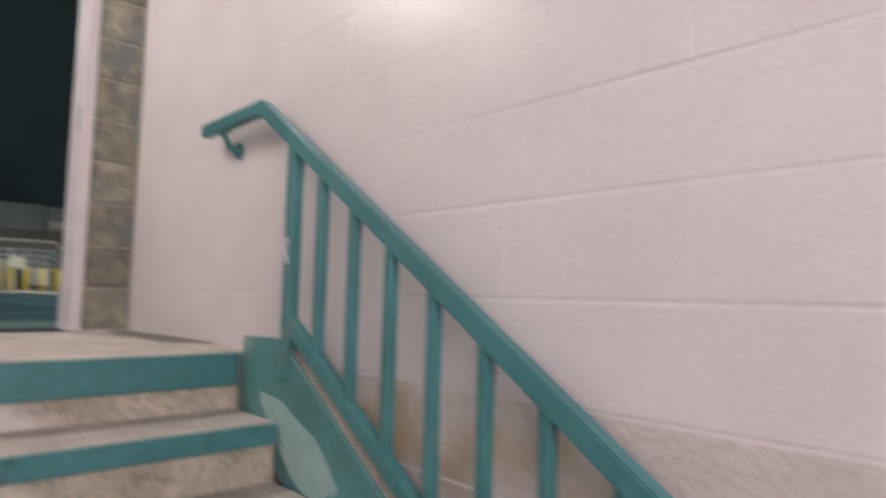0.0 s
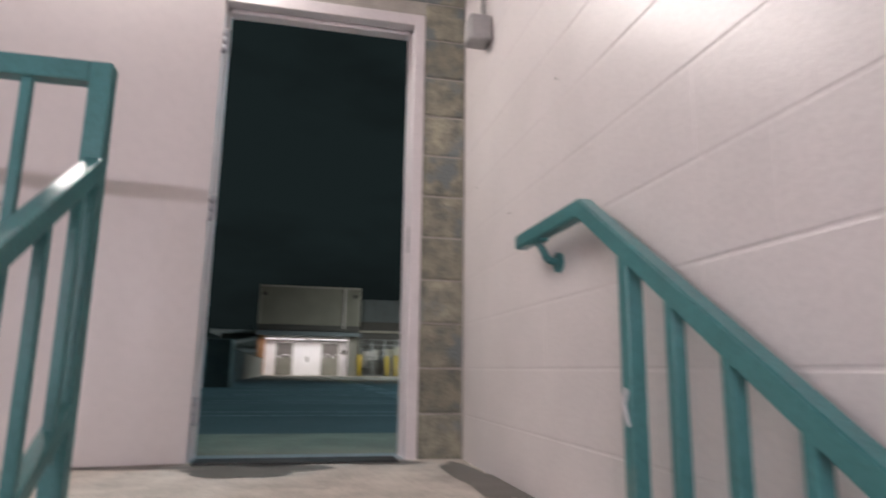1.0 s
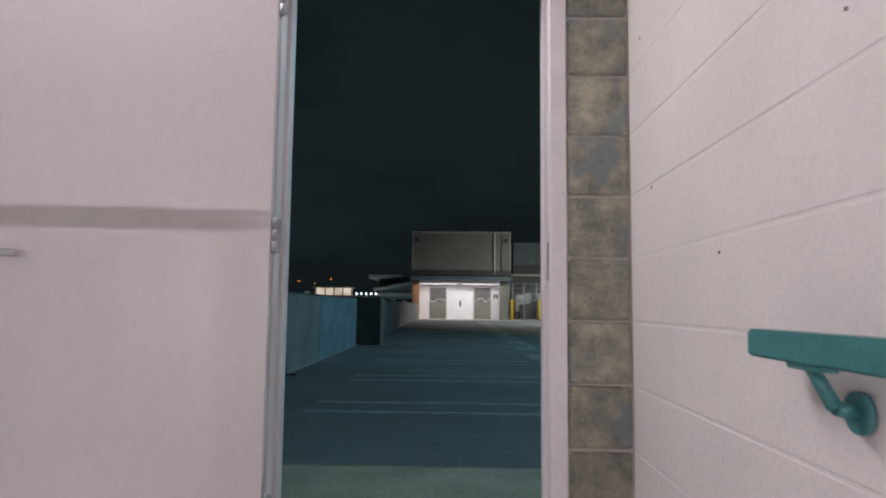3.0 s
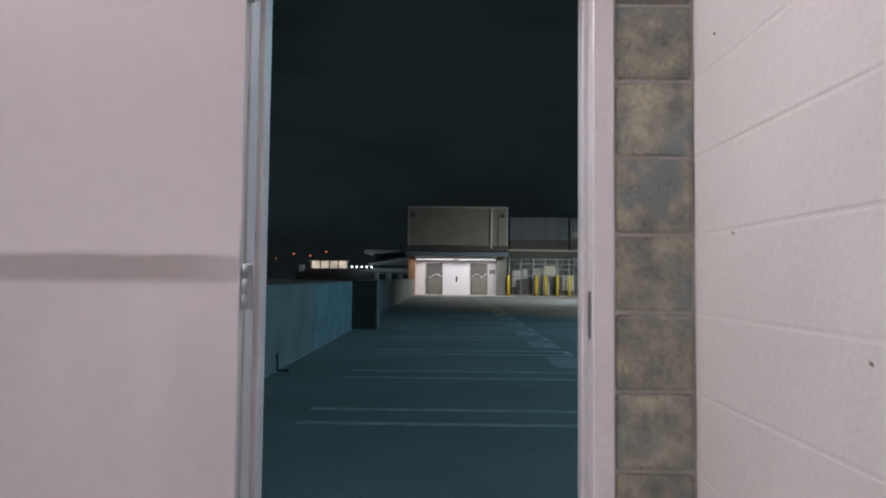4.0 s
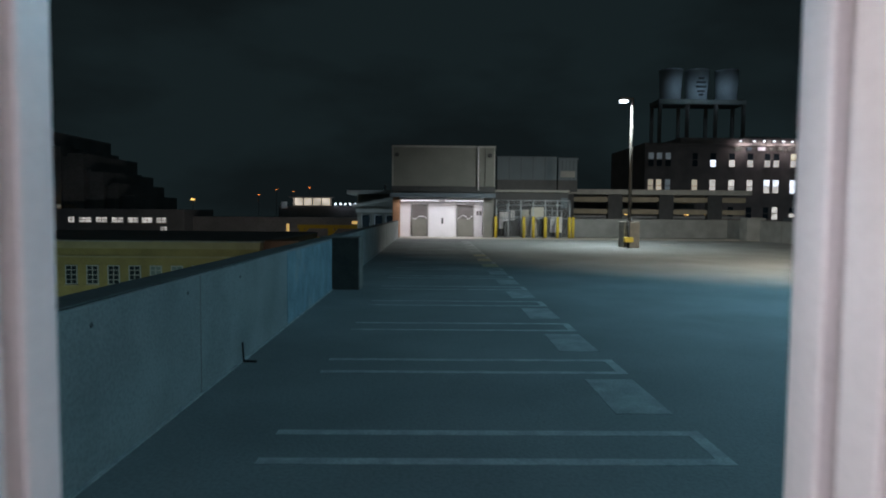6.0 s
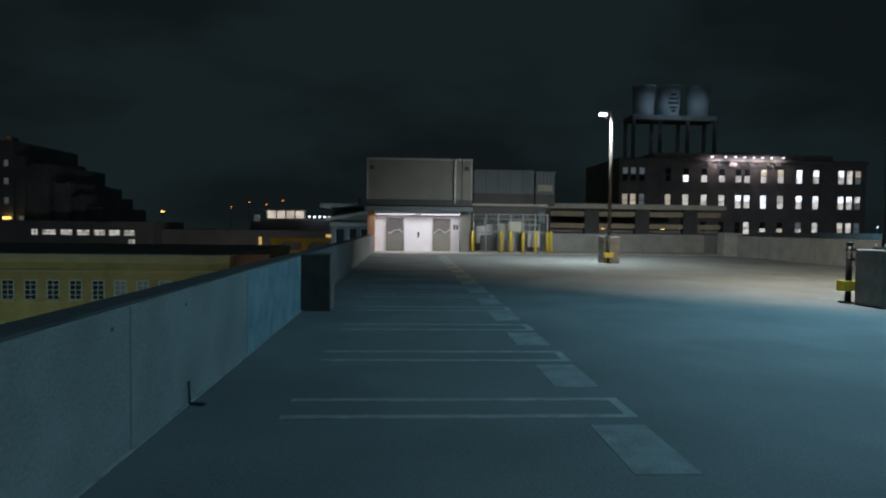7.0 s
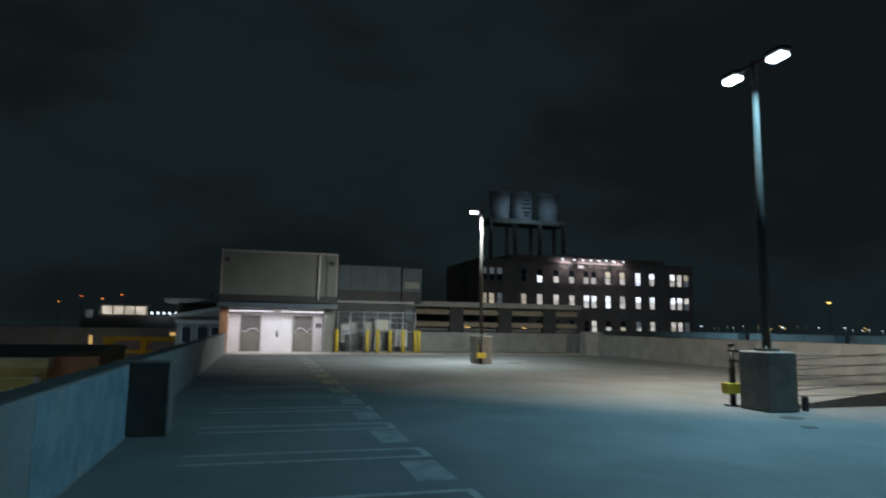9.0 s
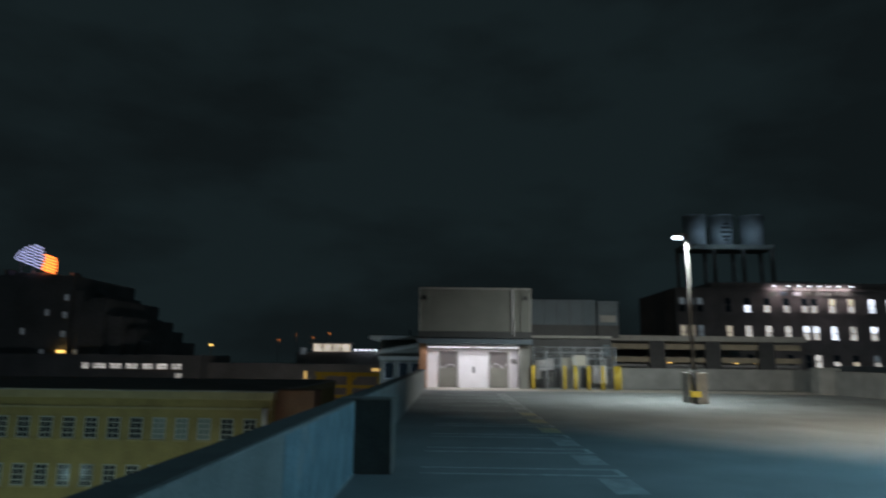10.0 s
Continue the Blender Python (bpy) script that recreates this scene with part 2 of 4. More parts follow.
def beam(bm, p0, p1, w, h, bevel=0.0, up=(0, 0, 1)):
    """A bar of width w and height h from p0 to p1."""
    p0, p1 = Vector(p0), Vector(p1)
    d = (p1 - p0).normalized()
    side = d.cross(Vector(up))
    if side.length < 1e-4:
        side = d.cross(Vector((1, 0, 0)))
    side.normalize()
    top = side.cross(d)
    vs = []
    for p in (p0, p1):
        for a, b in ((-1, -1), (1, -1), (1, 1), (-1, 1)):
            vs.append(bm.verts.new(p + side * (a * w / 2) + top * (b * h / 2)))
    fs = [bm.faces.new([vs[i] for i in q]) for q in ((0, 3, 2, 1), (4, 5, 6, 7), (0, 1, 5, 4), (1, 2, 6, 5), (2, 3, 7, 6), (3, 0, 4, 7))]
    if bevel:
        bmesh.ops.bevel(bm, geom=list({e for f in fs for e in f.edges}), offset=bevel, segments=2, affect="EDGES", profile=0.5)
    return bm


def tube(bm, p0, p1, r0, r1=None, seg=14):
    p0, p1 = Vector(p0), Vector(p1)
    r1 = r0 if r1 is None else r1
    d = (p1 - p0).normalized()
    a = d.cross(Vector((0, 0, 1)) if abs(d.z) < 0.9 else Vector((1, 0, 0))).normalized()
    b = d.cross(a)
    rings = [[bm.verts.new(p + (a * math.cos(k * 2 * math.pi / seg) + b * math.sin(k * 2 * math.pi / seg)) * r) for k in range(seg)] for p, r in ((p0, r0), (p1, r1))]
    for k in range(seg):
        f = bm.faces.new((rings[0][k], rings[0][(k + 1) % seg], rings[1][(k + 1) % seg], rings[1][k]))
        f.smooth = True
    bm.faces.new(rings[0][::-1])
    bm.faces.new(rings[1])
    return bm


def mesh_of(name, bm, mat):
    bmesh.ops.recalc_face_normals(bm, faces=bm.faces)
    me = bpy.data.meshes.new(name)
    bm.to_mesh(me)
    bm.free()
    for m in (mat if isinstance(mat, (list, tuple)) else [mat]):
        me.materials.append(m)
    return me


def part(name, bm, mat, parent=None, label=""):
    ob = new(name, mesh_of(name, bm, mat))
    ob.parent = parent
    return tagged(ob, label=label)


def thing(name, place, label, category, group="", kind=""):
    ob = new(name)
    ob.location = place
    ob.empty_display_size = 0.2
    return tagged(ob, label, category, group, kind)


def B(*a, **k):
    return box(bmesh.new(), *a, **k)


def structure(name, bm, mat, label, category):
    return tagged(part(name, bm, mat), label, category, kind="structure")

# ---- the stair house ----
XR, XL, YF, YB = 1.86, -0.88, 3.845, -1.65     # faces of its walls
DX0, DX1, DZ = 0.697, 1.598, 2.10                # clear opening of the door
COURSE = 0.2032
LOW = -1.75                                    # the half landing

wall_east = structure("wall_east", B(XR + 0.004, XR + 0.2, YB - 0.2, YF + 0.15, -2.1, 3.1), M_PAINT, "painted concrete block wall beside the stair", "wall")
bm = bmesh.new()
box(bm, XL - 0.2, DX0 - 0.05, YF + 0.004, YF + 0.20, -2.1, 3.1)
box(bm, 1.653, XR + 0.2, YF + 0.152, YF + 0.20, -2.1, 3.1)
box(bm, 1.653, XR + 0.004, YF + 0.004, YF + 0.152, -2.1, 3.1)
box(bm, DX0 - 0.05, 1.653, YF + 0.004, YF + 0.20, DZ + 0.06, 3.1)
box(bm, DX0 - 0.05, 1.653, YF + 0.004, YF + 0.20, -2.1, -0.2)
wall_north = structure("wall_north", bm, M_MORTAR, "concrete block wall with the doorway to the deck, partly bare", "wall")
structure("wall_west", B(XL - 0.2, XL, YB - 0.2, YF + 0.004, -2.1, 3.1), M_PAINT, "painted concrete block wall of the stair house", "wall")
structure("wall_south", B(XL, XR, YB - 0.2, YB, -2.1, 3.1), M_PAINT, "painted concrete block wall behind the half landing", "wall")
structure("ceiling", B(XL - 0.2, XR + 0.2, YB - 0.2, YF + 0.2, 3.1, 3.3), M_CEIL, "plain concrete ceiling of the stair house", "ceiling")
structure("half_landing", B(XL, XR, YB, -0.35, LOW - 0.2, LOW), M_TREAD, "concrete half landing of the stair", "landing")
structure("floor", B(XL, XR, -0.35, YF, LOW - 0.5, LOW - 0.35), M_TREAD, "concrete floor below the stair", "floor")

# top landing with its steel edge
landing = structure("landing", B(XL, XR, 2.50, YF + 0.004, -0.10, 0.010, bevel=0.004), M_TREAD, "worn concrete top landing with damp patches", "landing")
part("nosing", B(XL, 1.79, 2.465, 2.50, -0.095, 0.008, bevel=0.004), M_SCUFF, landing, "scuffed teal steel edge")
part("fascia", B(XL, XR, 2.505, 2.525, -0.40, -0.10), M_RISER, landing, "rust-stained concrete fascia")
part("doormat_strip", B(0.72, 1.56, YF - 0.10, YF + 0.05, 0.010, 0.020, bevel=0.004), M_RUBBER, landing, "black rubber sill strip")

def damp_patch(x, y, rx, ry, seed):
    bm = bmesh.new()
    rr = random.Random(seed)
    ph = [rr.uniform(0, 6.28) for _ in range(4)]
    ring = []
    for k in range(40):
        a = k * 2 * math.pi / 40
        f = 1 + 0.22 * math.sin(2 * a + ph[0]) + 0.16 * math.sin(3 * a + ph[1]) + 0.10 * math.sin(5 * a + ph[2]) + 0.06 * math.sin(9 * a + ph[3])
        ring.append(bm.verts.new((min(x + rx * f * math.cos(a), XR), min(y + ry * f * math.sin(a), YF - 0.012), 0.0125)))
    bm.faces.new(ring)
    part("damp_patch", bm, M_DAMP, landing, "dark damp patch")


damp_patch(0.98, 3.58, 0.26, 0.13, 2)
damp_patch(1.45, 3.76, 0.22, 0.05, 5)
damp_patch(0.70, 3.70, 0.35, 0.05, 8)
damp_patch(1.80, 3.25, 0.10, 0.42, 9)

for y, z in ((3.16, 0.98), (3.71, 1.70), (3.62, 1.21), (2.69, 1.30)):
    part("anchor_hole", tube(bmesh.new(), (XR + 0.003, y, z), (XR + 0.0008, y, z), 0.0036, seg=10), M_PIER, wall_east, "small dark anchor hole")

# ---- the stair: pan treads between two steel stringers
RISE, GO = 0.170, 0.2650
stair = thing("staircase", (0, 0, 0), "teal steel stair with worn concrete treads between painted stringers", "stairs")
for k in range(1, 10):
    z, y = -RISE * k, 2.465 - GO * k
    tread = part("tread", B(0.74, 1.79, y + 0.02, y + GO + 0.045, z - 0.05, z, bevel=0.004), M_TREAD, stair, "worn concrete tread")
    part("nosing", B(0.74, 1.79, y, y + 0.02, z - 0.062, z - 0.003, bevel=0.003), M_SCUFF, tread, "teal steel nosing")
    part("riser", B(0.74, 1.79, y + GO + 0.022, y + GO + 0.038, z - 0.05, z + RISE - 0.05), M_RISER, stair, "stained concrete riser")


def stringer(x0, x1):
    bm = bmesh.new()
    prof = [(2.455, 0.065), (2.455, -0.20), (2.30, -0.25), (-0.2, -0.25 - 2.5 * 0.66), (-0.2, 0.07 - 2.42 * 0.66), (2.22, 0.07)]
    a = [bm.verts.new((x0, y, z)) for y, z in prof]
    b = [bm.verts.new((x1, y, z)) for y, z in prof]
    bm.faces.new(a)
    bm.faces.new(b[::-1])
    for i in range(len(prof)):
        j = (i + 1) % len(prof)
        bm.faces.new((a[i], b[i], b[j], a[j]))
    bmesh.ops.bevel(bm, geom=list(bm.edges), offset=0.003, segments=1, affect="EDGES")
    return bm


east_stringer = part("stringer", stringer(1.792, 1.806), M_TEALD, stair, "teal steel stringer")
# worn paint and the light it catches, both put into one pale patch
bm = bmesh.new()
outline = []
for i in range(22):
    a = 2 * math.pi * i / 22
    rad = 1.0 + 0.10 * math.sin(3 * a + 0.6) + 0.06 * math.sin(7 * a)
    u, v = 0.20 * rad * math.cos(a), 0.085 * rad * math.sin(a)
    outline.append((2.10 + u, -0.225 + v + 0.45 * u))
ring_a = [bm.verts.new((1.7906, y, z)) for y, z in outline]
ring_b = [bm.verts.new((1.7925, y, z)) for y, z in outline]
bm.faces.new(ring_a)
for i in range(22):
    j = (i + 1) % 22
    bm.faces.new((ring_a[i], ring_b[i], ring_b[j], ring_a[j]))
bmesh.ops.recalc_face_normals(bm, faces=bm.faces)
part("worn_patch", bm, M_MINT, east_stringer, "pale patch of worn paint, lightened as if catching light")
part("stringer", stringer(0.726, 0.738), M_TEAL, stair, "teal steel stringer")
part("toe_flange", beam(bmesh.new(), (1.832, 2.20, 0.055), (1.832, -0.2, 0.055 - 2.40 * 0.66), 0.05, 0.012), M_TREAD, stair, "dusty flange of the stringer")

SLOPE = 0.66


def rail_z(y):
    """Top of the sloping handrail."""
    return 0.80 - (2.40 - y) * SLOPE


# handrail beside the wall
rail = thing("handrail", (0, 0, 0), "teal painted steel handrail with square balusters along the block wall", "handrail")
RX = 1.80
def mitred(x, pts, w, h):
    """One bar along points (y, z) at x, mitred where it bends."""
    bm = bmesh.new()
    rings = []
    for i, (y, z) in enumerate(pts):
        ds = [Vector((pts[k + 1][0] - pts[k][0], pts[k + 1][1] - pts[k][1])).normalized() for k in (i - 1, i) if 0 <= k < len(pts) - 1]
        n = Vector((0, 0))
        for d in ds:
            n += Vector((d.y, -d.x))
        n.normalize()
        n *= h / 2 / abs(n.dot(Vector((ds[0].y, -ds[0].x))))
        rings.append([bm.verts.new((x + a * w / 2, y + b * n.x, z + b * n.y)) for a, b in ((-1, -1), (1, -1), (1, 1), (-1, 1))])
    for p, q in zip(rings, rings[1:]):
        for k in range(4):
            bm.faces.new((p[k], p[(k + 1) % 4], q[(k + 1) % 4], q[k]))
    bm.faces.new(rings[0][::-1])
    bm.faces.new(rings[-1])
    bmesh.ops.recalc_face_normals(bm, faces=bm.faces)
    bmesh.ops.bevel(bm, geom=[e for e in bm.edges if e.is_manifold and e.calc_face_angle() > 0.9], offset=0.004, segments=2, affect="EDGES")
    return bm


bm = mitred(RX, [(2.862, 0.803), (2.395, 0.803), (-0.2, rail_z(-0.2) - 0.02)], 0.040, 0.045)
part("top_rail", bm, M_TEAL, rail, "teal top rail")
part("bottom_rail", beam(bmesh.new(), (RX, 2.20, rail_z(2.20) - 0.53), (RX, -0.2, rail_z(-0.2) - 0.53), 0.034, 0.04, 0.003), M_TEAL, rail)
for k in range(16):
    y = 2.18 - 0.157 * k
    w = 0.038 if k == 0 else 0.027
    low = rail_z(y) - (0.70 if k == 0 else 0.53)
    part("baluster", beam(bmesh.new(), (RX, y, low), (RX, y, rail_z(y) - 0.005), w, w, 0.003), M_TEAL, rail)
bm = bmesh.new()
tube(bm, (XR, 2.69, 0.715), (XR - 0.010, 2.69, 0.715), 0.030, seg=20)
tube(bm, (XR - 0.010, 2.69, 0.715), (1.822, 2.692, 0.722), 0.011)
tube(bm, (1.822, 2.692, 0.722), (RX, 2.705, 0.775), 0.011, 0.010)
box(bm, RX - 0.014, RX + 0.014, 2.66, 2.75, 0.772, 0.782, 0.002)
part("wall_bracket", bm, M_TEAL, rail, "teal cast wall bracket")

bm = bmesh.new()
beam(bm, (RX - 0.0205, 2.175, 0.365), (RX - 0.0205, 2.190, 0.335), 0.004, 0.012, 0.001)
beam(bm, (RX - 0.0205, 2.190, 0.335), (RX - 0.0205, 2.172, 0.290), 0.004, 0.010, 0.001)
part("paint_drip", bm, M_LOBBY, rail, "white paint drip")

# rail on the open side, and the guard of the landing
guard = thing("guard_rail", (0, 0, 0), "teal painted steel guard rail at the stair's open side", "railing")
GX = 0.635
part("newel_post", beam(bmesh.new(), (GX, 2.50, -0.30), (GX, 2.50, 1.095), 0.048, 0.048, 0.004), M_TEAL, guard)
part("top_rail", beam(bmesh.new(), (GX - 0.024, 2.50, 1.07), (XL + 0.02, 2.50, 1.07), 0.048, 0.05, 0.004), M_TEAL, guard)
part("bottom_rail", beam(bmesh.new(), (GX - 0.024, 2.50, 0.09), (XL + 0.02, 2.50, 0.09), 0.034, 0.04, 0.003), M_TEAL, guard)
for k in range(1, 10):
    x = GX - 0.157 * k
    part("baluster", beam(bmesh.new(), (x, 2.50, 0.11), (x, 2.50, 1.045), 0.023, 0.023, 0.003, up=(0, 1, 0)), M_TEAL, guard)
part("sloping_rail", beam(bmesh.new(), (0.648, 2.48, 0.84), (0.648, -0.2, 0.85 - 2.7 * SLOPE), 0.040, 0.045, 0.004), M_TEAL, guard)
part("lower_rail", beam(bmesh.new(), (0.648, 2.47, 0.30), (0.648, -0.2, 0.30 - 2.67 * SLOPE), 0.034, 0.04, 0.003), M_TEAL, guard)
for k in range(16):
    y = 2.40 - 0.157 * k
    part("baluster", beam(bmesh.new(), (0.648, y, 0.27 - (2.50 - y) * SLOPE), (0.648, y, 0.83 - (2.50 - y) * SLOPE), 0.023, 0.023, 0.003), M_TEAL, guard)

# ---- the steel door, folded back against the wall
door = thing("door_1", (DX0 + 0.004, YF - 0.055, 0.0), "light painted steel door standing wide open against the wall", "door", kind="structure")
door.rotation_euler = (0, 0, radians(8.5))
part("leaf", B(-0.926, 0.0, -0.022, 0.022, 0.016, 2.10, bevel=0.003), M_DOOR, door)
bm = bmesh.new()
tube(bm, (-0.838, -0.022, 1.00), (-0.838, -0.034, 1.00), 0.036, seg=20)
tube(bm, (-0.838, -0.034, 1.00), (-0.838, -0.07, 1.00), 0.011)
beam(bm, (-0.848, -0.068, 1.00), (-0.722, -0.068, 1.00), 0.012, 0.022, 0.004)
part("lever_handle", bm, M_STEEL, door, "brushed steel lever handle")
bm = bmesh.new()
tube(bm, (-0.838, -0.022, 1.30), (-0.838, -0.030, 1.30), 0.014, seg=16)
part("lock_cylinder", bm, M_STEEL, door, "small steel lock cylinder")
for z in (0.22, 1.075, 1.86):
    bm = bmesh.new()
    for a in range(3):
        tube(bm, (0.010, -0.016, z - 0.057 + 0.038 * a), (0.010, -0.016, z - 0.057 + 0.038 * a + 0.0375), 0.0085, seg=14)
    box(bm, 0.0015, 0.0040, -0.012, 0.022, z - 0.055, z + 0.055, 0.001)
    box(bm, 0.012, 0.030, -0.020, -0.017, z - 0.055, z + 0.055, 0.001)
    part("hinge", bm, M_HINGE, door, "dull steel butt hinge")

frame_1 = thing("door_frame", (0, 0, 0), "white painted pressed steel door frame with a rebate", "door frame", kind="structure")
J0, J1, JT = DX0 - 0.05, 1.653, DZ + 0.06
bm = bmesh.new()
box(bm, DX1, J1, YF - 0.006, YF + 0.06, 0, JT, 0.003)
box(bm, DX1 + 0.018, J1 - 0.004, YF + 0.055, YF + 0.19, 0, JT - 0.01, 0.002)
box(bm, DX1 - 0.012, DX1 + 0.02, YF + 0.075, YF + 0.135, 0, DZ, 0.003)
part("jamb", bm, M_FRAME, frame_1)
bm = bmesh.new()
box(bm, J0, DX0, YF - 0.006, YF + 0.06, 0, JT, 0.003)
box(bm, J0 + 0.004, DX0 - 0.018, YF + 0.055, YF + 0.19, 0, JT - 0.01, 0.002)
box(bm, DX0 - 0.02, DX0 + 0.012, YF + 0.075, YF + 0.135, 0, DZ, 0.003)
part("jamb", bm, M_FRAME, frame_1)
bm = bmesh.new()
box(bm, DX0, DX1, YF - 0.006, YF + 0.06, DZ, JT, 0.003)
box(bm, DX0 - 0.018, DX1 + 0.018, YF + 0.055, YF + 0.19, DZ + 0.018, JT - 0.01, 0.002)
box(bm, DX0 + 0.012, DX1 - 0.012, YF + 0.075, YF + 0.135, DZ - 0.012, DZ + 0.02, 0.003)
part("head", bm, M_FRAME, frame_1)
part("strike_plate", B(DX1 - 0.003, DX1 + 0.004, YF + 0.012, YF + 0.044, 0.945, 1.07, 0.001), M_STEEL, frame_1, "steel strike plate")
part("threshold", B(DX0, DX1, YF + 0.0, YF + 0.19, 0.0, 0.014, 0.003), M_GALV, frame_1, "dull metal threshold")

# wall pack on the outer face
wp = thing("wall_pack", (1.14, YF + 0.2, 2.66), "small white wall-pack lamp over the door outside", "lamp")
part("housing", B(-0.18, 0.18, 0.0, 0.12, 0.0, 0.20, 0.015), M_GREYBOX, wp)
part("lens", B(-0.15, 0.15, 0.12, 0.14, 0.03, 0.16, 0.006), G_TUBE, wp, "lit lens")

# boxes and conduits on the wall
jb = thing("junction_box", (1.80, 3.42, 1.80), "small grey metal box with a conduit in the wall's corner", "junction box")
part("body", B(-0.035, 0.06, -0.05, 0.05, 0.0, 0.12, 0.006), M_GREYBOX, jb)
part("cover", B(-0.041, -0.035, -0.042, 0.042, 0.008, 0.112, 0.002), M_GREYBOX, jb)
part("conduit", tube(bmesh.new(), (0.035, 0.0, 0.12), (0.035, 0.0, 1.35), 0.011), M_GREYBOX, jb)
wb = thing("wall_box", (-0.61, YF, 1.93), "small pale metal box with a cable on the block wall", "junction box")
part("body", B(-0.05, 0.04, -0.06, 0.0, 0.0, 0.14, 0.006), M_GREYBOX, wb)
part("cable", tube(bmesh.new(), (0.02, -0.02, 0.14), (0.01, -0.02, 0.9), 0.009), M_BLACK, wb)
fx = thing("strip_light", (0.35, YF, 2.42), "white wall-mounted strip light above the door", "lamp")
part("housing", B(-0.60, 0.60, -0.10, 0.0, 0.06, 0.15, 0.01), M_FRAME, fx)
part("diffuser", B(-0.58, 0.58, -0.105, -0.02, 0.035, 0.058, 0.008), G_TUBE, fx, "lit white diffuser")
fx = thing("strip_light", (0.40, YB, 0.87), "white wall-mounted strip light over the half landing", "lamp")
part("housing", B(-0.60, 0.60, 0.0, 0.05, 0.0, 0.11, 0.01), M_FRAME, fx)
part("diffuser", B(-0.58, 0.58, 0.052, 0.09, 0.02, 0.09, 0.008), G_TUBE, fx, "lit white diffuser")

# ---- outside of the stair house: pad and deck
structure("ground", B(-900, 900, -300, 1500, -16.5, -16.0), M_FAR, "dark city ground far below the deck", "ground")
DKX0, DKX1, DKY0, DKY1 = -1.30, 21.2, YF + 0.2, 46.0
structure("parking_deck", B(DKX0, DKX1, DKY0, DKY1, -0.50, -0.03), M_DECK, "grey coated concrete parking deck, stained and worn", "parking deck")
structure("deck_behind", B(XR + 0.2, DKX1, -2.0, DKY0, -0.50, -0.03), M_DECK, "grey coated concrete deck beside the stair house", "parking deck")
structure("door_pad", B(-0.83, 3.2, DKY0 - 0.01, 5.28, -0.06, -0.012, bevel=0.006), M_PAD, "bare concrete strip outside the door", "pavement")
tagged(part("edge_line", B(-0.83, 3.2, 5.28, 5.34, -0.035, -0.022), M_YLINE), "faded yellow line along the concrete strip", "road marking", kind="structure")


def marking(name, bm, mat, label):
    return tagged(part(name, bm, mat), label, "road marking", "deck markings", "structure")


for k in range(14):
    y = 7.40 + 2.235 * k
    bm = bmesh.new()
    box(bm, 0.05, 2.97, y - 0.32, y - 0.22, -0.034, -0.0275)
    box(bm, 0.05, 2.97, y + 0.20, y + 0.30, -0.034, -0.0275)
    box(bm, 2.97, 3.07, y - 0.32, y + 0.30, -0.034, -0.0275)
    marking("stall_line", bm, M_LINE, "faded white double line between two parking stalls")
    marking("stall_block", B(2.59, 3.04, y + 0.69, y + 1.72, -0.034, -0.027), M_YLINE if k in (6, 7, 8) else M_BLOCKP, "faded painted block at the end of a parking stall")

for xa, ya, xb, yb in ((14.55, 22.9, 15.5, 22.35), (13.35, 24.5, 14.4, 24.8), (16.2, 24.0, 17.3, 23.7)):
    marking("worn_line", beam(bmesh.new(), (xa, ya, -0.028), (xb, yb, -0.028), 0.10, 0.010), M_LINE, "short worn piece of a white line on the deck")
marking("seam", beam(bmesh.new(), (14.2, 26.2, -0.029), (16.6, 26.8, -0.029), 0.07, 0.010), M_PIER, "dark sealed joint across the deck")
marking("seam", beam(bmesh.new(), (12.4, 34.6, -0.029), (20.6, 42.0, -0.029), 0.09, 0.010), M_PIER, "dark sealed joint across the deck")

# ---- parapets
PH = 0.998


def parapet(name, x0, x1, y0, y1, h, label):
    ob = structure(name, B(x0, x1, y0, y1, -0.5, h, bevel=0.015), M_CONC, label, "parapet")
    part("coping", B(x0 - 0.003, x1 + 0.003, y0, y1, h + 0.001, h + 0.018, bevel=0.004), M_CAP, ob, "weathered dark top")
    return ob


pw = parapet("parapet_west", -1.09, -0.83, DKY0, 43.2, PH, "stained grey concrete parapet along the deck's edge")
pn = parapet("parapet_north", 10.3, 21.2, 45.7, 46.0, 1.20, "grey concrete parapet at the far end of the deck")
pe = parapet("parapet_east", 20.9, 21.2, -2.0, 45.7, 1.20, "grey concrete parapet on the deck's far side")
pier = structure("pier", B(-1.16, -0.345, 15.90, 16.48, -0.1, 1.03, bevel=0.02), M_PIER, "dark concrete pier at the parapet", "pier")
pier2 = structure("corner_pier", B(20.1, 21.25, 41.4, 42.3, -0.1, 1.38, bevel=0.02), M_CONC, "pale concrete pier at the parapet's corner", "pier")
part("base_sealant", B(-0.832, -0.805, DKY0, 43.2, -0.034, -0.018), M_LINE, pw, "pale sealant line at the foot")
part("blue_patch", B(-0.832, -0.8262, 11.9, 15.88, -0.02, PH - 0.03), M_BLUEP, pw, "faded blue painted panel")
for y in (8.6, 20.5, 26.5, 32.5, 38.5):
    part("panel_joint", B(-0.834, -0.8285, y, y + 0.014, -0.02, PH - 0.01), M_PIER, pw, "dark panel joint")
for y, z in ((8.33, 0.87), (6.87, 0.87), (9.74, 0.86)):
    part("tie_hole", tube(bmesh.new(), (-0.84, y, z), (-0.8265, y, z), 0.016, seg=12), M_BLACK, pw, "small dark tie hole")
for y in (24.0, 29.0, 34.0, 39.0):
    part("panel_joint", B(20.894, 20.9005, y, y + 0.02, -0.02, 1.19), M_PIER, pe, "dark panel joint")
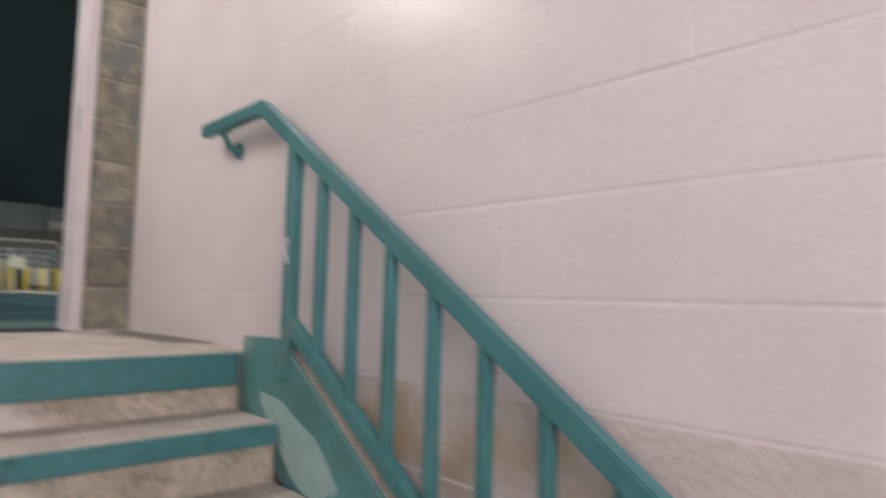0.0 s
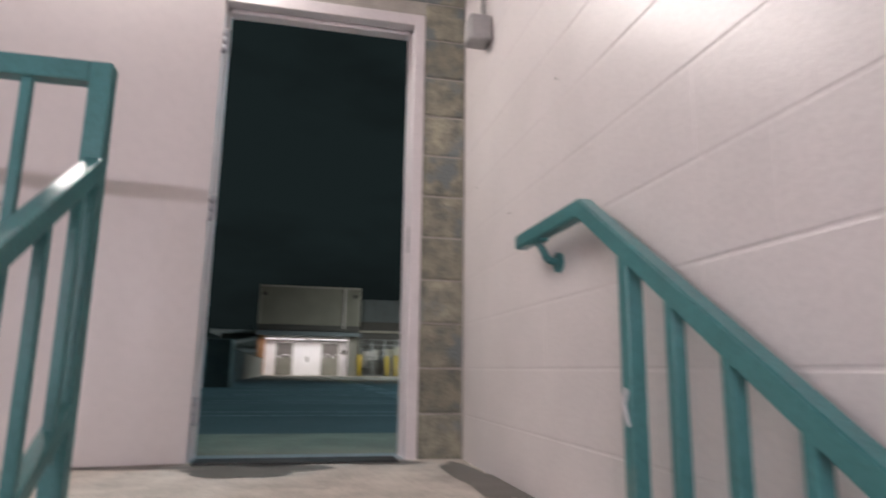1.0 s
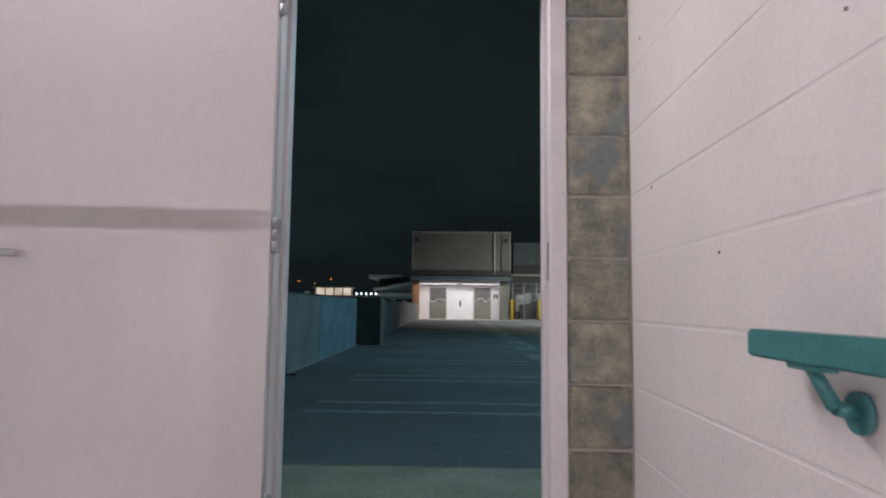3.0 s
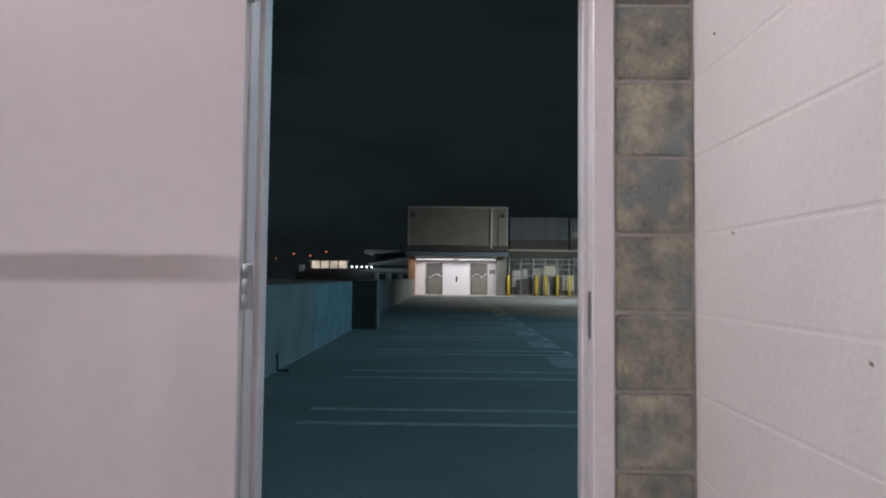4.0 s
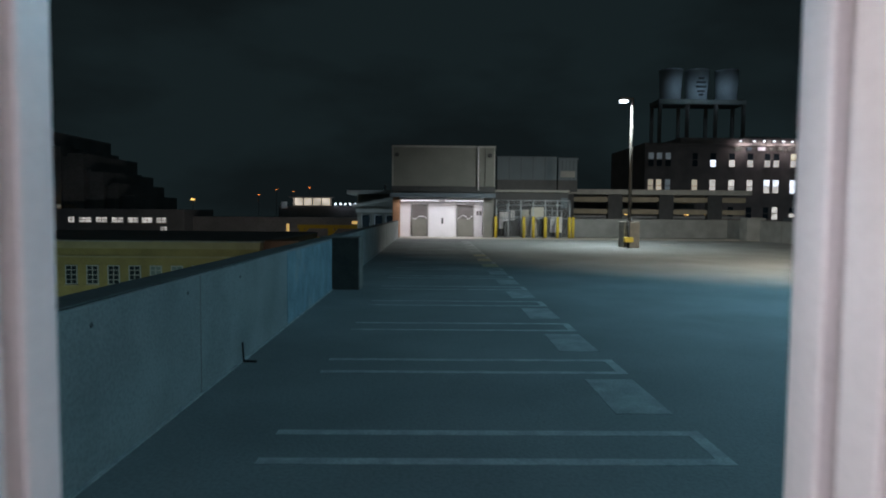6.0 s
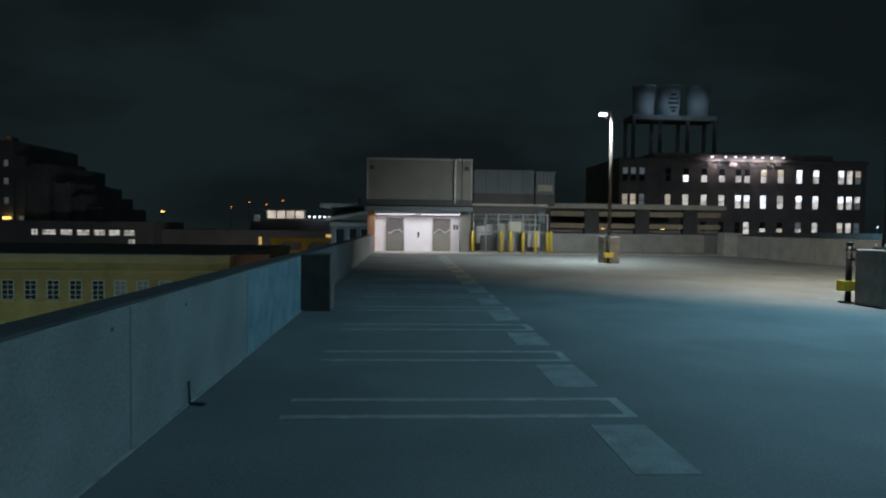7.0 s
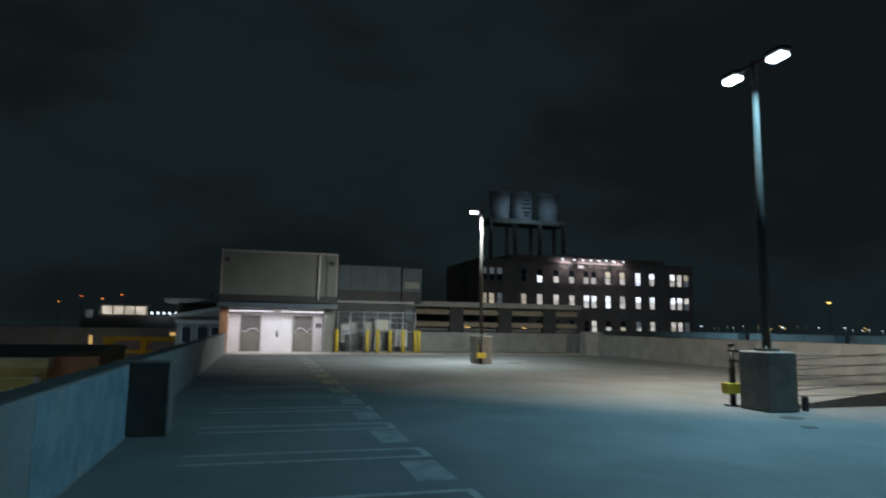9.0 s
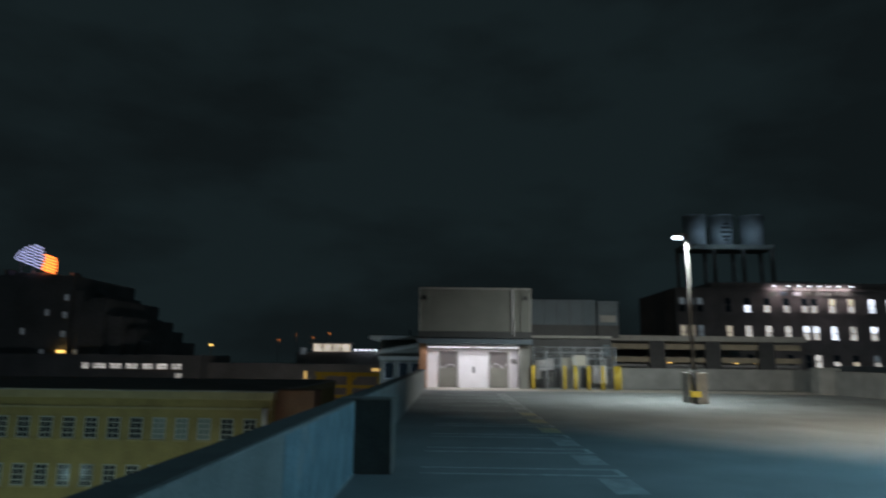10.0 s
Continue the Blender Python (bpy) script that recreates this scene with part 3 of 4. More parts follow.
stub = thing("pipe_stub", (-0.80, 9.74, -0.03), "thin dark pipe stub at the foot of the parapet", "pipe")
part("riser_pipe", tube(bmesh.new(), (0, 0, 0.01), (-0.01, 0.0, 0.21), 0.010), M_BLACK, stub)
part("foot", tube(bmesh.new(), (0, 0, 0.015), (0.14, -0.03, 0.015), 0.012), M_BLACK, stub)


# the west parapet runs slightly askew to the stair house
for ob in [pw, *pw.children, *stub.children]:
    base_y = stub.location.y if ob.parent is stub else 0.0
    for v in ob.data.vertices:
        v.co.x += 0.03 - 0.0088 * (v.co.y + base_y - 5.0)

# ---- lamp posts on concrete bases
def lamp_post(x, y, label, heads, top=7.62, reach=0.68, size=1.0):
    t = thing("lamp_post", (x, y, -0.03), label, "street lamp", "lamp posts of the deck")
    b = part("base", B(-0.375, 0.375, -0.42, 0.42, 0.0, 1.22, bevel=0.025), M_BASE, t, "weathered concrete base block")
    part("joint_band", B(-0.379, 0.379, -0.424, 0.424, 0.97, 0.985), M_PIER, b, "recessed joint line")
    part("base_plate", B(-0.17, 0.17, -0.17, 0.17, 1.22, 1.27, 0.006), M_POLE, t)
    for a in (-1, 1):
        for c in (-1, 1):
            part("bolt", tube(bmesh.new(), (0.13 * a, 0.13 * c, 1.26), (0.13 * a, 0.13 * c, 1.33), 0.016, seg=8), M_GALV, t)
    part("pole", tube(bmesh.new(), (0, 0, 1.26), (0, 0, top), 0.085, 0.06, 18), M_POLE, t, "tall tapered brown-grey pole")
    for dx, dy in heads:
        d = Vector((dx, dy, 0))
        arm = part("arm", beam(bmesh.new(), (0, 0, top - 0.06), d * (reach - 0.25) + Vector((0, 0, top - 0.05)), 0.05, 0.07, 0.005), M_POLE, t)
        bm = bmesh.new()
        c = d * reach
        w = (0.34 * size, 0.20 * size) if abs(dx) > abs(dy) else (0.20 * size, 0.34 * size)
        box(bm, c.x - w[0], c.x + w[0], c.y - w[1], c.y + w[1], top - 0.10, top, 0.02)
        hd = part("head", bm, M_POLE, t, "flat lamp head")
        part("lens", B(c.x - w[0] * 0.85, c.x + w[0] * 0.85, c.y - w[1] * 0.85, c.y + w[1] * 0.85, top - 0.23, top - 0.101, 0.045, 3), G_HEAD, hd, "glowing white lens")
    return t


lamp_post(11.22, 17.02, "tall lamp post with two lit heads on a concrete base", [(0, 1), (0, -1)], size=0.74)
lamp_post(10.32, 32.95, "tall lamp post with one lit head on a concrete base", [(-1, 0)], top=6.98, reach=0.40, size=0.65)


def guard_post(x, y, label, arm_to):
    t = thing("guard_post", (x, y, -0.03), label, "post", "guard posts at the lamp bases")
    part("post", tube(bmesh.new(), (0, 0, 0.02), (0, 0, 1.32), 0.062, seg=16), M_BLACK, t)
    part("foot_plate", B(-0.13, 0.13, -0.13, 0.13, 0.0, 0.03, 0.004), M_BLACK, t)
    part("cap", tube(bmesh.new(), (0, 0, 1.32), (0, 0, 1.36), 0.085, seg=16), M_BLACK, t)
    for z in (0.98, 1.20):
        part("collar", tube(bmesh.new(), (0, 0, z - 0.025), (0, 0, z + 0.025), 0.078, seg=16), M_BLACK, t)
    part("arm", beam(bmesh.new(), (0, 0, 0.98), arm_to + Vector((0, 0, 0.98)), 0.06, 0.05), M_BLACK, t)
    part("arm", beam(bmesh.new(), (0, 0, 1.20), arm_to + Vector((0, 0, 1.20)), 0.06, 0.05), M_BLACK, t)
    part("band", B(-0.20, 0.20, -0.12, 0.12, 0.27, 0.50, 0.012), M_YELLOW, t, "yellow painted bumper box")
    return t


guard_post(10.91, 17.72, "black steel guard post with a yellow bumper box", Vector((0.0, -0.28, 0)))
guard_post(10.10, 32.30, "black steel guard post with a yellow bumper box", Vector((0.0, 0.23, 0)))

# cable barrier along the ramp
cab = thing("cable_barrier", (0, 0, -0.03), "steel cable barrier with thin taut wires along the ramp", "barrier")
for x in (11.88, 20.6):
    y = 16.75 + (x - 11.88) * 0.02
    part("post", beam(bmesh.new(), (x, y, 0), (x, y, 0.30 if x < 12 else 1.15), 0.10, 0.10, 0.006), M_BLACK, cab)
for k in range(9):
    z = 0.30 + 0.105 * k
    part("cable", tube(bmesh.new(), (11.6, 16.85, z), (20.7, 16.95, z + (0.50 if k % 2 else -0.02)), 0.010, seg=6), M_BLACK, cab)
# dark upstand in place of the ramp opening's unlit far wall
bm = bmesh.new()
prof = [(12.0, -0.05), (20.9, -0.05), (20.9, 0.85), (12.0, 0.06)]
fa = [bm.verts.new((x, 17.05 + (x - 12) * 0.05, z)) for x, z in prof]
fb = [bm.verts.new((x, 17.25 + (x - 12) * 0.05, z)) for x, z in prof]
bm.faces.new(fa)
bm.faces.new(fb[::-1])
for i in range(4):
    bm.faces.new((fa[i], fb[i], fb[(i + 1) % 4], fa[(i + 1) % 4]))
structure("ramp_kerb", bm, M_PIER, "dark wedge standing in for the unlit wall of the ramp opening", "kerb")
for x, y, r in ((10.75, 15.95, 0.22), (10.1, 14.9, 0.13)):
    marking("drain_cover", tube(bmesh.new(), (x, y, -0.034), (x, y, -0.022), r, seg=18), M_CAP, "dark round drain cover in the deck")

# ---- the lift lobby
EX0, EX1, EY = -1.50, 4.86, 43.2
lob = thing("lift_lobby", (0, 0, -0.03), "grey stucco lift lobby with a bright white recess and canopy", "building")
part("core", B(EX0, EX1, EY + 0.95, EY + 4.0, 0, 3.2), M_STUCCO, lob)
part("recess_wall", B(EX0 + 0.42, EX1 - 0.62, EY + 0.85, EY + 0.95, 0, 2.42), M_LOBBY, lob, "white painted recess wall")
part("side_wall", B(EX0, EX0 + 0.42, EY, EY + 0.95, 0, 2.95), M_TERRA, lob, "terracotta side wall")
part("side_wall", B(EX1 - 0.62, EX1, EY - 0.02, EY + 0.95, 0, 2.95), M_STUCCO, lob)
part("soffit", B(EX0 + 0.42, EX1 - 0.62, EY, EY + 0.95, 2.42, 2.52), M_LOBBY, lob, "white soffit")
part("canopy", B(EX0 - 0.1, EX1 + 0.05, EY - 0.55, EY + 0.95, 2.54, 2.70, 0.02), M_CANOPY, lob, "dark blue-grey metal canopy")
part("canopy_edge", B(EX0 - 0.12, EX1 + 0.07, EY - 0.60, EY - 0.55, 2.50, 2.78, 0.01), M_CANOPY, lob)
part("upper_box", B(EX0, EX1, EY - 0.3, EY + 4.0, 3.2, 5.60), M_STUCCO, lob, "tall grey stucco box")
# gutter's dark colour also paints the shadow band under the upper box
part("gutter", B(EX0 - 0.05, EX1 + 0.05, EY - 0.46, EY - 0.3, 2.82, 3.2, 0.02), M_DARKMETAL, lob, "gutter, darkened for the shadow at the upper box's foot")
part("coping", B(EX0 - 0.06, EX1 + 0.06, EY - 0.38, EY + 4.06, 5.60, 5.72, 0.015), M_TRIMC, lob, "pale coping")
for x in (EX0 + 0.22, EX1 - 0.34):
    part("pilaster", B(x - 0.24, x + 0.32, EY - 0.40, EY - 0.3, 3.2, 5.60, 0.01), M_STUCCO, lob)
for x in (EX0 + 0.28, EX1 - 0.30):
    part("flood_lamp", B(x - 0.12, x + 0.12, EY - 0.60, EY - 0.40, 5.02, 5.24, 0.02), M_DARKMETAL, lob, "small dark flood lamp, unlit")
part("edge_trim", B(EX0 - 0.03, EX0 + 0.06, EY - 0.43, EY - 0.3, 3.2, 5.60, 0.008), M_TRIMC, lob, "pale corner trim")
part("edge_trim", B(EX1 - 0.06, EX1 + 0.03, EY - 0.43, EY - 0.3, 3.2, 5.60, 0.008), M_TRIMC, lob, "pale corner trim")
part("downpipe", tube(bmesh.new(), (3.83, EY - 0.46, 3.0), (3.83, EY - 0.46, 5.62), 0.055), M_LOBBY, lob, "white downpipe")
for x0, x1, seed in ((-0.32, 0.66, 3), (2.60, 3.62, 5)):
    d = part("lift_door", B(x0, x1, EY + 0.80, EY + 0.85, 0.03, 2.08, 0.006), M_LIFTDOOR, lob, "dark lift door with a pale zigzag line")
    part("door_panel", B(x0 + 0.03, x1 - 0.03, EY + 0.785, EY + 0.80, 0.05, 1.16, 0.003), M_LIFTLOW, d, "lighter lower panel")
    part("door_edge", B(x0 - 0.07, x0, EY + 0.78, EY + 0.85, 0.0, 2.15, 0.004), M_STEEL, d)
    part("door_edge", B(x1, x1 + 0.07, EY + 0.78, EY + 0.85, 0.0, 2.15, 0.004), M_STEEL, d)
    rnd = random.Random(seed)
    bm = bmesh.new()
    n = 9
    hs = [1.22 + 0.10 * math.sin(i * 0.9 + seed) + rnd.uniform(-0.06, 0.06) + i * 0.012 for i in range(n + 1)]
    for i in range(n):
        xa, xb = x0 + (x1 - x0) * i / n, x0 + (x1 - x0) * (i + 1) / n
        beam(bm, (xa, EY + 0.777, hs[i]), (xb, EY + 0.777, hs[i + 1]), 0.012, 0.034)
    part("zigzag_line", bm, M_LOBBY, d, "pale zigzag line")
part("call_panel", B(1.58, 1.70, EY + 0.83, EY + 0.85, 0.85, 1.22, 0.004), M_DARKMETAL, lob, "lift call panel")
for x in (3.84, 4.02):
    part("notice", B(x, x + 0.14, EY + 0.83, EY + 0.85, 1.40, 1.68, 0.003), M_LIFTDOOR, lob, "small framed notice")
for x in (0.2, 3.0):
    f = part("strip_light", B(x - 1.25, x + 1.25, EY + 0.10, EY + 0.26, 2.34, 2.42, 0.01), M_LOBBY, lob)
    part("tube", tube(bmesh.new(), (x - 1.2, EY + 0.18, 2.31), (x + 1.2, EY + 0.18, 2.31), 0.016), G_SOFT, f, "lit fluorescent tube")
structure("lobby_apron", B(EX0 + 0.45, 20.8, EY - 2.1, EY + 0.80, -0.04, -0.02, 0.004), M_APRON, "pale concrete apron before the lift lobby", "pavement")
for x0, x1, z0, z1, m in ((4.95, 8.75, 3.0, 5.15, M_BLUEGREY), (8.85, 10.05, 3.3, 4.95, M_BLUEGREY)):
    mb = thing("plant_unit", (0, 49.0, 0), "blue-grey metal plant housing on the roof behind", "machine")
    s = 45.4 / 40.0
    b = part("body", B(x0 * s, x1 * s, 0, 2.0, 3.14, (z1 - 1.6) * s + 1.6, 0.02), m, mb)
    part("foot", B(x0 * s - 0.02, x1 * s + 0.02, -0.03, 2.0, 3.14, 3.95, 0.01), M_DARKMETAL, mb, "darker lower part")
    for k in range(1, 5):
        xs = x0 * s + (x1 - x0) * s * k / 5
        part("seam", B(xs - 0.015, xs + 0.015, -0.012, 0.0, 4.0, (z1 - 1.6) * s + 1.55), M_DARKMETAL, b)
    if x0 > 6:
        part("hood", B(x0 * s - 0.05, x1 * s + 0.05, -0.12, 0.6, (z1 - 1.6) * s + 1.6, (z1 - 1.6) * s + 1.75, 0.02), m, mb, "pale top hood")
        part("louvre", B(x0 * s + 0.15, x1 * s - 0.15, -0.03, 0.0, 4.15, 4.6, 0.01), M_TRIMC, b, "pale louvre")
roofb = thing("plant_roof", (0, 46.1, 0), "low flat-roofed block behind the deck's end wall", "building")
part("wall", B(4.9, 10.25, 0.3, 8.0, -3, 2.95), M_DARKMETAL, roofb)
part("roof_edge", B(4.9, 10.3, 0.1, 8.1, 2.95, 3.12, 0.02), M_TRIMC, roofb, "pale roof edge")
part("sign_panel", B(9.75, 10.2, 0.26, 0.30, 1.9, 2.6, 0.01), M_BLUEGREY, roofb, "blank grey panel")

# fenced plant enclosure with its machines
fen = thing("chain_link_fence", (0, 43.3, -0.03), "tall grey chain-link fence round the plant enclosure", "fence")
for k in range(7):
    x = 5.05 + 4.65 * k / 6
    part("post", tube(bmesh.new(), (x, 0, 0), (x, 0, 2.42), 0.05 if k in (2, 3) else 0.04, seg=10), M_GALV, fen)
for z in (0.08, 1.25, 2.38):
    part("rail", tube(bmesh.new(), (5.05, 0, z), (9.70, 0, z), 0.025, seg=8), M_GALV, fen)
bm = bmesh.new()
for k in range(62):
    x = 5.05 + 0.075 * k
    for sgn in (1, -1):
        xa, xb = x, x + sgn * 1.15
        tube(bm, (min(max(xa, 5.05), 9.7), 0.0, 0.08), (min(max(xb, 5.05), 9.7), 0.0, 0.08 + 2.3 * abs(min(max(xb, 5.05), 9.7) - xa) / 1.15), 0.004, seg=3)
tagged(part("mesh", bm, M_GALV, fen), "woven wire mesh", kind="stuff")
part("sign_board", B(7.25, 8.05, -0.03, -0.01, 1.35, 1.95, 0.003), M_CREAM, fen, "pale blank board")
for x0, x1, z0, z1, y0, mat_, nm in ((5.35, 5.95, 0.55, 1.65, 0.9, M_LOBBY, "white"), (5.6, 6.45, 0.0, 1.05, 0.6, M_DARKMETAL, "dark"), (6.05, 6.35, 1.1, 1.75, 1.0, M_LOBBY, "white"),
                                     (6.75, 7.75, 0.0, 1.8, 0.5, M_CREAM, "cream"), (8.2, 8.75, 0.0, 1.3, 0.9, M_DARKMETAL, "dark"), (8.6, 9.35, 0.35, 1.35, 0.6, M_LOBBY, "white")):
    pu = thing("equipment_cabinet", (0, 43.3 + y0, -0.03), nm + " metal equipment cabinet behind the chain-link fence", "cabinet", "plant cabinets")
    b = part("body", B(x0, x1, 0, 0.6, max(z0, 0.12), z1, 0.02), mat_, pu)
    part("plinth", B(x0 + 0.04, x1 - 0.04, 0.04, 0.56, 0.0, max(z0, 0.12)), M_DARKMETAL, pu)
    part("door_seam", B((x0 + x1) / 2 - 0.006, (x0 + x1) / 2 + 0.006, -0.004, 0.0, max(z0, 0.12) + 0.05, z1 - 0.05), M_DARKMETAL, b)
    part("handle", B((x0 + x1) / 2 + 0.03, (x0 + x1) / 2 + 0.06, -0.03, 0.0, (z0 + z1) / 2, (z0 + z1) / 2 + 0.15), M_GALV, b)
pw2 = thing("pipework", (0, 43.3, -0.03), "grey pipes and valves between the plant cabinets", "pipes")
rnd = random.Random(21)
for k in range(9):
    x = 5.3 + 0.52 * k + rnd.uniform(-0.12, 0.12)
    h = rnd.uniform(1.2, 2.2)
    y = 1.25 + rnd.uniform(0, 0.25)
    p = part("pipe", tube(bmesh.new(), (x, y, 0), (x, y, h), rnd.choice((0.03, 0.045, 0.06)), seg=10), M_GALV, pw2)
    part("valve", B(x - 0.09, x + 0.09, y - 0.12, y + 0.06, h * 0.55, h * 0.55 + 0.2, 0.015), M_BLUEGREY, p)
for z in (1.35, 1.75, 2.1):
    part("cross_pipe", tube(bmesh.new(), (5.25, 1.45, z), (9.55, 1.45, z), 0.035, seg=10), M_GALV, pw2)
first = None
for x in (4.98, 6.75, 7.35, 8.10, 8.88, 9.62, 9.92):
    if first is None:
        first = thing("bollard", (x, 42.9, -0.03), "yellow painted steel bollard before the plant fence", "bollard", "bollards before the fence")
        bm = tube(bmesh.new(), (0, 0, 0), (0, 0, 1.30), 0.095, seg=18)
        tube(bm, (0, 0, 1.30), (0, 0, 1.36), 0.095, 0.05, seg=18)
        part("pipe", bm, M_YELLOW, first)
        part("foot_ring", tube(bmesh.new(), (0, 0, 0), (0, 0, 0.03), 0.13, seg=18), M_PAD, first)
    else:
        copy_thing(first, pose(x, 42.9 + (0.35 if x > 9.9 else 0), -0.03))

# ---- neighbours
# open-sided garage decks behind the end wall
gar = thing("open_garage", (0, 60.0, 0), "dark open-sided garage deck with pale concrete bands", "building")
part("roof_band", B(10.5, 29.7, 0, 12, 3.30, 3.75, 0.02), M_TRIMC, gar, "pale concrete roof band")
for z0, z1 in ((2.62, 3.08), (1.55, 1.98)):
    part("band", B(10.5, 29.2, 0.1, 0.4, z0, z1, 0.02), M_BAND, gar, "brownish concrete spandrel")
part("band", B(10.5, 29.2, 0.1, 0.4, 0.2, 1.1, 0.02), M_TRIMC, gar)
part("deck", B(10.5, 29.2, 0.4, 12, 1.2, 1.4), M_FAR, gar)
part("back_wall", B(10.5, 29.2, 11.5, 12, -16, 3.3), M_FAR, gar)
for x in (12.3, 16.7, 21.3, 25.7):
    part("column", B(x, x + 1.3, -0.05, 0.6, -16, 3.28, 0.02), M_DARKMETAL, gar)
for x in (18.4, 23.9, 25.7):
    part("lamp", B(x, x + 0.35, 0.6, 0.7, 1.5, 1.6, 0.01), G_AMBER, gar, "small amber lamp inside")
gl = thing("side_building", (0, 47.6, 0), "low grey building beside the lift lobby", "building")
part("slab", B(-5.0, -1.55, 0, 6, 2.78, 3.05, 0.02), M_TRIMC, gl, "pale roof slab")
part("wall", B(-4.3, -1.55, 0.4, 6, -16, 2.78), M_STUCCO, gl)
part("band", B(-4.4, -1.55, 0.25, 0.4, 1.5, 1.75), M_TRIMC, gl)
for x in (-4.0, -3.1, -2.3):
    w = part("window", B(x, x + 0.6, 0.34, 0.42, 0.3, 1.35), M_WINFR, gl)
    part("pane", B(x + 0.05, x + 0.55, 0.31, 0.338, 0.35, 1.3), M_PANE, w)
bm = bmesh.new()
slope = [(-4.6, 2.05), (-1.6, 2.62), (-1.6, 2.42), (-4.6, 1.85)]
fa = [bm.verts.new((x, -0.35, z)) for x, z in slope]
fb = [bm.verts.new((x, 0.38, z)) for x, z in slope]
bm.faces.new(fa)
bm.faces.new(fb[::-1])
for i in range(4):
    bm.faces.new((fa[i], fb[i], fb[(i + 1) % 4], fa[(i + 1) % 4]))
part("stair_slab", bm, M_TRIMC, gl, "pale sloping slab")
part("roof_pipe", tube(bmesh.new(), (-2.5, 2, 3.0), (-2.5, 2, 3.5), 0.08), M_GALV, gl)


def lattice(bm, xs, zs, y0, y1):
    """One plate with holes: xs and zs alternate bar, gap, bar and so on."""
    grid = {}

    def v(i, j, k):
        if (i, j, k) not in grid:
            grid[i, j, k] = bm.verts.new((xs[i], (y0, y1)[k], zs[j]))
        return grid[i, j, k]

    def solid(i, j):
        return 0 <= i < len(xs) - 1 and 0 <= j < len(zs) - 1 and (i % 2 == 0 or j % 2 == 0)

    for i in range(len(xs) - 1):
        for j in range(len(zs) - 1):
            if not solid(i, j):
                continue
            bm.faces.new((v(i, j, 0), v(i + 1, j, 0), v(i + 1, j + 1, 0), v(i, j + 1, 0)))
            bm.faces.new((v(i, j, 1), v(i, j + 1, 1), v(i + 1, j + 1, 1), v(i + 1, j, 1)))
            for di, dj, a, b in ((-1, 0, (i, j), (i, j + 1)), (1, 0, (i + 1, j), (i + 1, j + 1)), (0, -1, (i, j), (i + 1, j)), (0, 1, (i, j + 1), (i + 1, j + 1))):
                if not solid(i + di, j + dj):
                    bm.faces.new((v(*a, 0), v(*b, 0), v(*b, 1), v(*a, 1)))
    return bm


def bars_of(lo, hi, edge, inner, n):
    """Bar edges from lo to hi with n inner bars."""
    out = [lo, lo + edge]
    for k in range(1, n + 1):
        c = lo + (hi - lo) * k / (n + 1)
        out += [c - inner / 2, c + inner / 2]
    return out + [hi - edge, hi]


def sash_window(parent, x, z, w, h, y, pane_mat, bars=3, two=True):
    """A window in a wall that faces -y: frame with glazing bars, pane set behind, sill below."""
    t = 0.06 * w + 0.02
    bm = lattice(bmesh.new(), bars_of(x - w / 2, x + w / 2, t, t * 0.6, 1 if two else 0), bars_of(z, z + h, t, t * 0.7, bars), y - 0.06, y + 0.05)
    o = part("window", bm, M_WINFR, parent)
    part("pane", B(x - w / 2 + t * 0.5, x + w / 2 - t * 0.5, y - 0.03, y - 0.01, z + t * 0.5, z + h - t * 0.5), pane_mat, o)
    part("sill", B(x - w / 2 - 0.08, x + w / 2 + 0.08, y - 0.14, y - 0.002, z - 0.12, z - 0.01), M_OCHRE2, o)
    return o


# ochre brick building below the parapet
och = thing("ochre_building", (0, 55.0, 0), "ochre brick building with rows of pale sash windows", "building")
part("wall", B(-60, -13.15, 0, 25, -16, -1.60), M_OCHRE, och)
part("frieze", B(-60.1, -13.05, -0.12, 25, -1.60, -1.05, 0.03), M_OCHRE2, och, "paler plain frieze")
part("cornice", B(-60.3, -12.9, -0.35, 25.2, -1.05, -0.93, 0.03), M_TRIMC, och, "pale stone cornice")
part("string_course", B(-60, -13.1, -0.08, 0.0, -2.35, -2.2), M_OCHRE2, och)
part("roof", B(-60, -13.2, 0.2, 24.8, -0.94, -0.90), M_ROOF, och)
part("downpipe", tube(bmesh.new(), (-13.6, -0.22, -4.6), (-13.6, -0.22, -2.2), 0.20), M_LOBBY, och, "pale downpipe")
for r, z in enumerate((-4.56, -7.98, -11.35)):
    for k in range(26):
        x = -14.72 - 1.712 * k
        p = M_PANE
        if (r, k) in ((0, 2), (0, 3), (0, 4)):
            p = M_BLIND
        sash_window(och, x, z, 0.98, 1.58, -0.01, p)

# unseen street lamps, added low down to light the ochre front
for x in (-17, -28, -39):
    sl = thing("street_lamp", (x, 46.5, -16), "unseen street lamp with a yellow light, added below the deck", "street lamp", "street lamps below")
    part("pole", tube(bmesh.new(), (0, 0, 0), (0, 0, 6.0), 0.09, 0.06, 10), M_FAR, sl)
    part("lamp", B(-0.3, 0.3, -0.15, 0.35, 6.0, 6.15, 0.03), G_AMBER, sl, "lit yellow lamp")
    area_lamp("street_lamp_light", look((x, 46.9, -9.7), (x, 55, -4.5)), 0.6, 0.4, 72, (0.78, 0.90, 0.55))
# unseen lamp without a post, added to light the brown annex
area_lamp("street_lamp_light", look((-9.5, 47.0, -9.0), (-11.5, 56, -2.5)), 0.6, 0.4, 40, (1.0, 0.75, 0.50))
